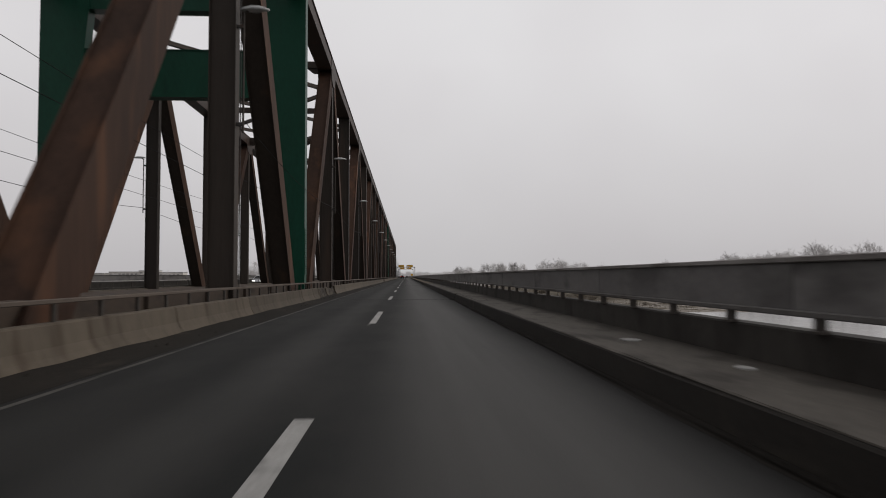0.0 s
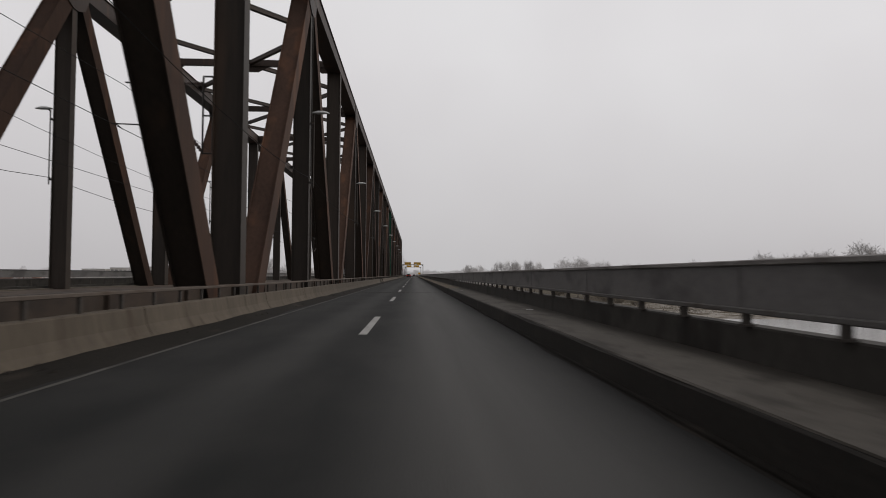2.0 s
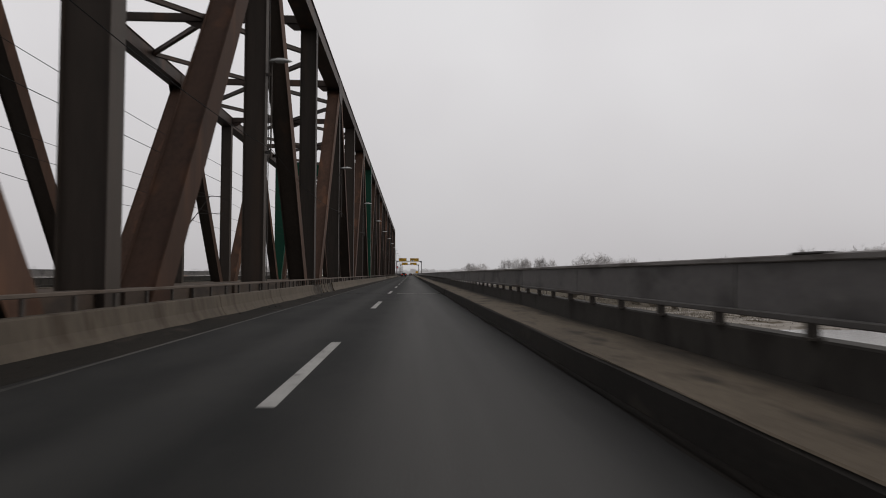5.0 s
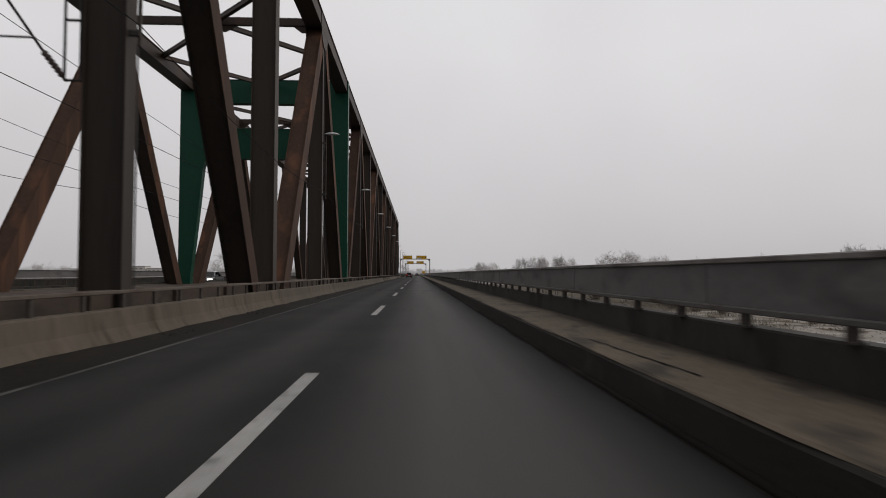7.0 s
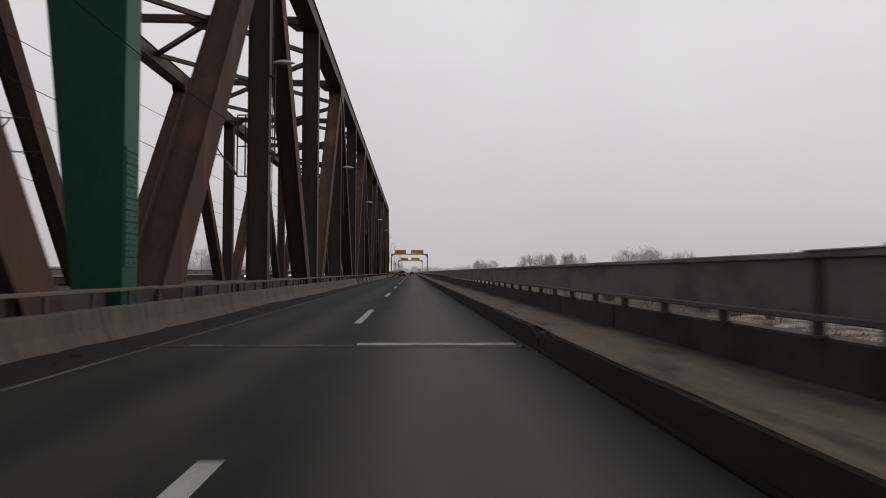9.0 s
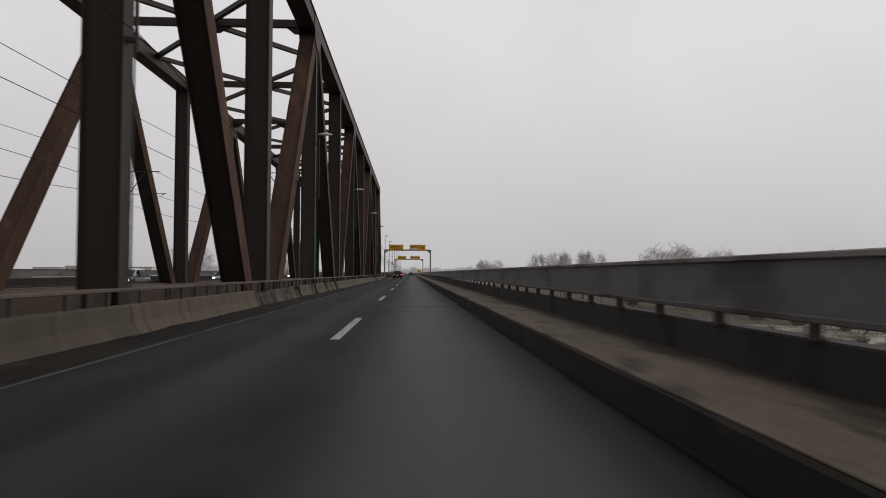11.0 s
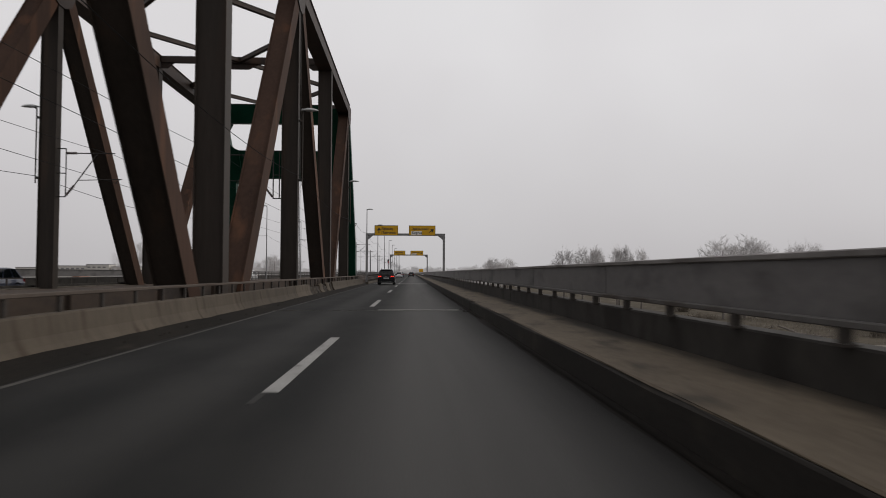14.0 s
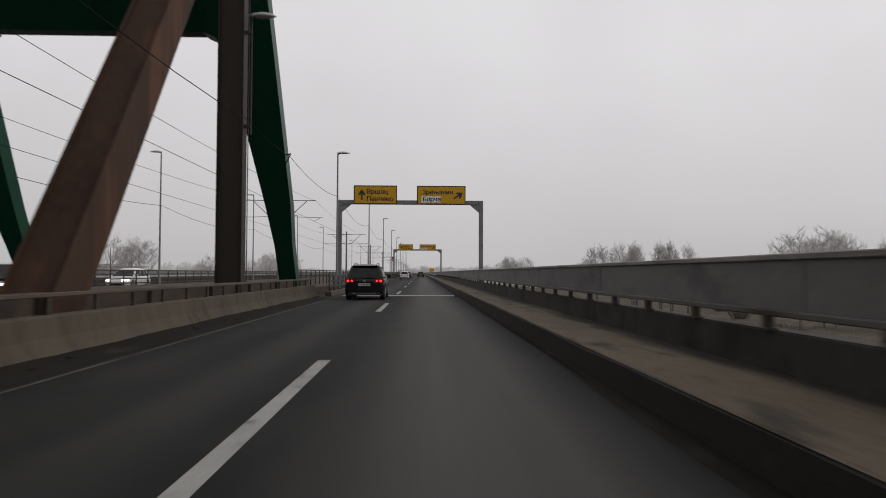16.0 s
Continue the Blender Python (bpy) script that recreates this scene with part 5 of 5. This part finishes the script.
car("suv", CAR_BLACK, "black compact suv with lit red tail lamps", -2.52, 351.2, 0, (4.43, 1.78, 1.60), "suv", lit_tail=True)
car("hatchback_car", CAR_WHITE, "small pale hatchback car far ahead in the lane", -3.0, 446.0, 0, (3.9, 1.66, 1.46), "hatch")
car("saloon_car", CAR_BLUE, "dark saloon car far ahead in the lane", -2.9, 470.0, 0, (4.4, 1.74, 1.44), "saloon")
car("saloon_car", CAR_BLACK, "black saloon car far ahead on the road", -0.1, 486.0, 0, (4.4, 1.74, 1.44), "saloon")
for kind, paint, label, x, y, size, shape in (
        ("saloon_car", CAR_SILVER, "silver saloon car with lit headlamps on the far carriageway", -21.8, 105.4, (4.4, 1.76, 1.44), "saloon"),
        ("delivery_lorry", CAR_WHITE, "white box lorry with lit headlamps on the far carriageway", -20.8, 132.4, (6.0, 2.0, 1.86), "lorry"),
        ("saloon_car", CAR_GREY, "grey saloon car with lit headlamps on the far carriageway", -20.6, 213.4, (4.4, 1.76, 1.46), "saloon"),
        ("estate_car", CAR_SILVER, "silver estate car with lit headlamps on the far carriageway", -20.6, 275.4, (4.5, 1.76, 1.5), "hatch"),
        ("saloon_car", CAR_GREY, "grey saloon car with lit headlamps behind a silver estate", -20.7, 301.6, (4.4, 1.74, 1.46), "saloon"),
        ("hatchback_car", CAR_BLUE, "dark blue hatchback car with lit headlamps on the far carriageway", -20.4, 317.2, (4.1, 1.74, 1.48), "hatch"),
        ("saloon_car", CAR_SILVER, "silver saloon car with lit headlamps ahead of a van", -20.7, 347.6, (4.4, 1.74, 1.46), "saloon"),
        ("minivan", CAR_WHITE, "white minivan with lit headlamps on the far carriageway", -20.4, 357.8, (4.4, 1.8, 1.70), "van"),
        ("hatchback_car", CAR_WHITE, "white hatchback car with lit headlamps past the bridge end", -20.7, 372.2, (4.0, 1.7, 1.5), "hatch")):
    one = car(kind, paint, label, x, y, 180, size, shape, lit_head=True)
    one.location.z = -0.02


# ======================= trees =======================
def tree(seed, height, reach, low):
    """A bare winter tree: a tapered trunk, limbs that bend upward, and fine twigs that fill a rounded crown."""
    r = random.Random(seed)
    wood, twigs = bmesh.new(), bmesh.new()
    heart, deep = height * (0.5 + low / 2), height * (0.5 - low / 2)

    def stem(bm, points, radius, tip, sides=3):
        rings = []
        for i, p in enumerate(points):
            d = (points[min(i + 1, len(points) - 1)] - points[max(i - 1, 0)]).normalized()
            u = d.orthogonal().normalized()
            v = d.cross(u)
            rr = radius + (tip - radius) * i / (len(points) - 1)
            rings.append([p + (u * math.cos(q) + v * math.sin(q)) * rr for q in [j * math.tau / sides for j in range(sides)]])
        add_loft(bm, rings, cap=False)

    def bent(p, q, rise):
        return [p, p.lerp(q, 0.36) - Vector((0, 0, rise)), p.lerp(q, 0.72) - Vector((r.uniform(-1, 1) * rise, r.uniform(-1, 1) * rise, rise * 0.6)), q]

    def crown(way, size):
        """A point of the crown, some way out along a direction from its heart."""
        ragged = 1 + 0.10 * math.sin(3 * way.x * 2.1 + seed) + 0.10 * math.sin(4 * way.y + 2 * seed)
        return Vector((way.x * reach * height * size * ragged, way.y * reach * height * size * ragged, heart + way.z * deep * size))

    top = Vector((r.uniform(-0.03, 0.03) * height, r.uniform(-0.03, 0.03) * height, height * 0.84))
    trunk = bent(Vector((0, 0, -0.3)), top, height * 0.012)
    stem(wood, trunk, height * 0.017, 0.06, 7)
    limbs = 16 if reach > 0.2 else 10
    for i in range(limbs):
        turn = i * 2.4 + r.uniform(-0.4, 0.4)
        up = -0.45 + 1.43 * (i + r.random()) / limbs
        flat = math.sqrt(1 - up * up)
        way = Vector((math.cos(turn) * flat, math.sin(turn) * flat, up))
        end = crown(way, r.uniform(0.72, 0.92))
        foot = Vector((0, 0, 0)).lerp(top, min(0.96, max(low * 0.8, (end.z - reach * height * r.uniform(0.7, 1.1)) / top.z)))
        arm = bent(foot, end, height * 0.018)
        stem(twigs, arm, height * 0.0058, 0.045, 4)
        for j in range(8):
            k = r.uniform(0.8, 3.0)
            at = arm[int(k)].lerp(arm[min(int(k) + 1, 3)], k - int(k))
            out = (way + Vector((r.uniform(-1, 1), r.uniform(-1, 1), r.uniform(-0.5, 1.0))) * 0.85).normalized()
            goal = at.lerp(crown(out, r.uniform(0.86, 1.04)), r.uniform(0.55, 1.0))
            branch = bent(at, goal, height * 0.006)
            stem(twigs, branch, 0.045, 0.018)
            for e in range(6):
                k = r.uniform(0.5, 3.0)
                p = branch[min(int(k), 2)].lerp(branch[min(int(k), 2) + 1], min(k - int(k), 1.0))
                out = ((goal - at).normalized() + Vector((r.uniform(-1, 1), r.uniform(-1, 1), r.uniform(-0.5, 0.9))) * 0.8).normalized()
                q = p + out * height * r.uniform(0.045, 0.085)
                stem(twigs, [p, q], 0.02, 0.010)
                for f in range(5):
                    d = (out + Vector((r.uniform(-1, 1), r.uniform(-1, 1), r.uniform(-0.4, 0.7))) * 0.75).normalized()
                    u = d.orthogonal().normalized() * 0.022
                    v = d.cross(u)
                    c = p.lerp(q, r.uniform(0.25, 1))
                    ring = [twigs.verts.new(c + w) for w in (u, v - u, -v)]
                    tip = twigs.verts.new(c + d * height * r.uniform(0.03, 0.065))
                    for g in range(3):
                        twigs.faces.new((ring[g], ring[(g + 1) % 3], tip))
    return wood, twigs


def plant_tree(seed, height, reach, low):
    t = empty("bare_tree", (0, 0, 0), "bare grey-brown winter tree with fine twigs", "tree", "bare trees")
    wood, twigs = tree(seed, height, reach, low)
    part("trunk", wood, TRUNK, t)
    part("crown", twigs, CROWN_HAZED, t)
    return t


kinds = [plant_tree(11, 24.6, 0.33, 0.26), plant_tree(23, 25.0, 0.28, 0.28), plant_tree(37, 24.0, 0.36, 0.22), plant_tree(41, 24.4, 0.16, 0.20), plant_tree(53, 24.8, 0.115, 0.18)]
rng = random.Random(8)
used = [False] * 5
spots = []


def grove(n, x0, x1, y0, y1, s0, s1, shapes=(0, 1, 2, 3)):
    for i in range(n):
        spots.append((x0 + (x1 - x0) * (i + rng.random()) / n, rng.uniform(y0, y1), rng.uniform(s0, s1), rng.choice(shapes)))


grove(1, 65, 68, 566, 578, 1.0, 1.04, (1,))
grove(10, 71, 96, 564, 584, 0.94, 1.06, (3, 4, 4))
grove(4, 52, 72, 775, 790, 0.95, 1.05)
grove(3, 99, 120, 498, 512, 1.08, 1.15, (0, 2))
grove(2, 120, 131, 493, 502, 0.98, 1.04, (1, 3))
grove(2, 130, 139, 455, 465, 0.88, 0.94, (1, 0))
grove(2, 211, 221, 566, 575, 1.1, 1.18, (0, 2))
grove(4, 256, 277, 535, 546, 1.3, 1.4, (0, 2))
grove(4, 284, 307, 531, 542, 1.38, 1.48, (0, 2))
grove(6, 283, 330, 472, 486, 1.4, 1.55)
grove(2, 148, 165, 630, 645, 0.9, 1.0)
grove(5, 115, 230, 700, 760, 0.9, 1.0)
grove(3, -130, -116, 608, 622, 1.15, 1.25)
grove(9, -190, -150, 382, 400, 0.55, 0.72, (0, 1, 2))
grove(2, -146, -136, 382, 394, 0.62, 0.7, (0, 2))
grove(3, -160, -146, 436, 446, 0.65, 0.78, (0, 2))
grove(5, -140, -60, 700, 780, 1.0, 1.15)
for i, (x, y, s, k) in enumerate(spots):
    m = pose(x, y, -13.6, 0, 0, rng.uniform(0, 360)) @ Matrix.Scale(s, 4)
    if not used[k]:
        used[k] = True
        kinds[k].matrix_basis = m
    else:
        copy_thing(kinds[k], m).scale = (s, s, s)


def shrub(seed, w, h):
    """A low dense heap of bare stems that spring from one stool."""
    r = random.Random(seed)
    t = empty("bare_shrub", (0, 0, 0), "dark tangled bare shrub on the pale river bank", "shrub", "bank shrubs")
    stems, twigs = bmesh.new(), bmesh.new()
    for i in range(46):
        q = r.uniform(0, math.tau)
        d = Vector((math.cos(q) * w * r.uniform(0.1, 0.5), math.sin(q) * w * r.uniform(0.1, 0.5), h * r.uniform(0.45, 1.0)))
        base = Vector((d.x * 0.5, d.y * 0.5, -0.2))
        mid = base + Vector((d.x * 0.2, d.y * 0.2, d.z * 0.65))
        tip = Vector((d.x * 1.05, d.y * 1.05, d.z))
        add_bar(stems, base, mid, circle(0.07, 4))
        add_bar(stems, mid, tip, circle(0.04, 4))
        for j in range(16):
            at = base.lerp(mid, r.random()) if j < 6 else mid.lerp(tip, r.random())
            e = at + Vector((r.uniform(-1, 1), r.uniform(-1, 1), r.uniform(-0.2, 1))) * h * 0.28
            add_bar(twigs, at, e, circle(0.03, 3))
    part("stem_clump", stems, SCRUB, t)
    part("twig_clump", twigs, SCRUB, t)
    return t


heaps = [shrub(5, 9.0, 3.6), shrub(6, 12.0, 4.2)]
for i, (x, y, s) in enumerate(((112, 442, 1.0), (119, 470, 1.1), (116, 402, 0.55), (113, 420, 0.75), (96, 366, 0.5), (122, 352, 0.4), (140, 372, 0.5), (128, 515, 1.0), (104, 545, 1.1), (150, 560, 1.2), (118, 590, 1.1), (84, 480, 0.8))):
    m = pose(x, y, -13.8, 0, 0, 40 * i) @ Matrix.Scale(s, 4)
    if i < 2:
        heaps[i].matrix_basis = m
    else:
        copy_thing(heaps[i % 2], m).scale = (s, s, s)

# far woods along the horizon
verts, faces = [], []


def blade(p, q, w):
    d = Vector((w, 0, 0))
    e = Vector((0, w, 0))
    base = len(verts)
    verts.extend([p - d, p + d, p + e, q])
    faces.extend([(base, base + 1, base + 3), (base + 1, base + 2, base + 3), (base + 2, base, base + 3)])


rng = random.Random(77)
for i in range(1160):
    if i < 1000:
        x, y = rng.uniform(-300, 420), rng.uniform(980, 1300)
    else:
        x, y = rng.choice((-1, 1)) * rng.uniform(420, 900), rng.uniform(150, 1100)
    top = (20.0 + 3.0 * math.sin(x * 0.021) + 2.0 * math.sin(x * 0.075 + 1)) * rng.uniform(0.8, 1.05)
    p = Vector((x, y, -13.4))
    blade(p, p + Vector((0, 0, top * 0.75)), 0.3)
    for j in range(190):
        u = rng.uniform(0.1, 1.0)
        reach = 6.5 * math.sqrt(max(0.02, 1 - (u - 0.45) ** 2 / 0.31))
        q = rng.uniform(0, math.tau)
        out = reach * math.sqrt(rng.random())
        a = p + Vector((math.cos(q) * out, math.sin(q) * out, top * u * 0.95))
        b = a + Vector((rng.uniform(-0.9, 0.9), rng.uniform(-0.9, 0.9), rng.uniform(0.8, 2.2)))
        blade(a, b, 0.13)
me = bpy.data.meshes.new("far_woods")
me.from_pydata(verts, [], faces)
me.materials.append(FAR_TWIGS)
woods = new("far_woods", me)
tagged(woods, "far band of bare winter woods on the plain", "woods", kind="stuff")


# dry reeds and grass on the river bank
verts, faces = [], []
rng = random.Random(91)
for i in range(520):
    x, y = rng.uniform(28, 190), rng.uniform(352, 520)
    z = -13.9 if y < 425 else -13.6
    for j in range(34):
        p = Vector((x + rng.gauss(0, 1.5), y + rng.gauss(0, 1.5), z - 0.3))
        blade(p, p + Vector((rng.gauss(0, 0.35), rng.gauss(0, 0.35), rng.uniform(0.9, 2.1))), 0.05)
me = bpy.data.meshes.new("bank_reeds")
me.from_pydata(verts, [], faces)
me.materials.append(REED)
reeds = new("bank_reeds", me)
tagged(reeds, "dry pale reeds and grass on the river bank", "reeds", kind="stuff")


# ---- low buildings far off ----
def house(x, y, w, d, h, roof):
    b = empty("low_building", (x, y, -13.4), "far pale low building with a dull red roof", "building", "far buildings")
    part("wall", box(-w / 2, w / 2, -d / 2, d / 2, -0.5, h), PLASTER, b)
    bm = bmesh.new()
    add_loft(bm, [[(-w / 2 - 0.4, yy, h), (w / 2 + 0.4, yy, h), (0, yy, h + roof)] for yy in (-d / 2 - 0.4, d / 2 + 0.4)])
    part("roof", bm, ROOFING, b)
    n = int(w / 4)
    for i in range(n):
        for z in ([1.0, 4.0, 7.0] if h > 8 else [1.0]):
            part("window", box(-w / 2 + 4 * i + 1.4, -w / 2 + 4 * i + 2.8, -d / 2 - 0.05, -d / 2 + 0.05, z, z + 1.5), GLASS_DARK, b)


for x, w, h in ((-622, 66, 25.0), (-570, 40, 27.5), (-520, 52, 23.5), (-690, 50, 22.0)):
    works = empty("factory_hall", (x, 1585, -13.4), "far pale flat-roofed factory hall in the haze", "building", "far buildings")
    part("wall", box(-w / 2, w / 2, -15, 15, -0.5, h), PLASTER, works)
    part("roof", box(-w / 2 - 0.5, w / 2 + 0.5, -15.5, 15.5, h + 0.003, h + 0.8), STEEL_GREY, works)
    # grey instead of dark panes: haze over the far hall, put in as colour
    for i in range(int(w / 9)):
        part("window", box(-w / 2 + 9 * i + 2, -w / 2 + 9 * i + 7.5, -15.06, -14.9, h - 6, h - 3.5), STEEL_GREY, works)
for x, y, w, d, h, roof in ((-260, 520, 30, 14, 10, 3), (-330, 600, 44, 16, 9.5, 2), (-190, 690, 20, 12, 9, 3.5), (-420, 470, 36, 16, 10, 2), (-150, 860, 26, 14, 9, 4)):
    house(x, y, w, d, h, roof)

# ---- drift timber and stones on the river bank ----
bm = bmesh.new()
rng = random.Random(3)
for i in range(1600):
    x, y = rng.uniform(30, 170), rng.uniform(309, 352)
    r = rng.uniform(0.15, 0.65)
    ring = [(x + r * math.cos(q) * rng.uniform(0.6, 1.2), y + r * math.sin(q) * rng.uniform(0.6, 1.2)) for q in [j * math.tau / 6 for j in range(6)]]
    z = -15.6 + (y - 312) * 0.043
    base = [bm.verts.new((px, py, z - 0.3)) for px, py in ring]
    peak = bm.verts.new((x, y, z + r * rng.uniform(0.3, 0.8)))
    for j in range(6):
        bm.faces.new((base[j], base[(j + 1) % 6], peak))
stones = part("bank_stones", bm, LAND)
tagged(stones, "scattered pale stones on the river bank", "stones", kind="stuff")
for i in range(26):
    x, y = rng.uniform(70, 140), rng.uniform(318, 470)
    q = rng.uniform(0, math.tau)
    l = rng.uniform(3, 9)
    z = min(-13.8, -15.2 + (y - 312) * 0.035)
    bm = bmesh.new()
    p, e = Vector((0, 0, 0)), Vector((math.cos(q) * l, math.sin(q) * l, rng.uniform(0.2, 2.2)))
    add_bar(bm, p, e, circle(rng.uniform(0.1, 0.24), 6))
    for j in range(5):
        a = p.lerp(e, rng.uniform(0.3, 1))
        add_bar(bm, a, a + Vector((rng.uniform(-1.5, 1.5), rng.uniform(-1.5, 1.5), rng.uniform(0.3, 2))), circle(0.05, 4))
    ob = part("drift_log", bm, TRUNK, at=(x, y, z))
    tagged(ob, "bare grey drift log with broken branches", "driftwood", "drift logs")
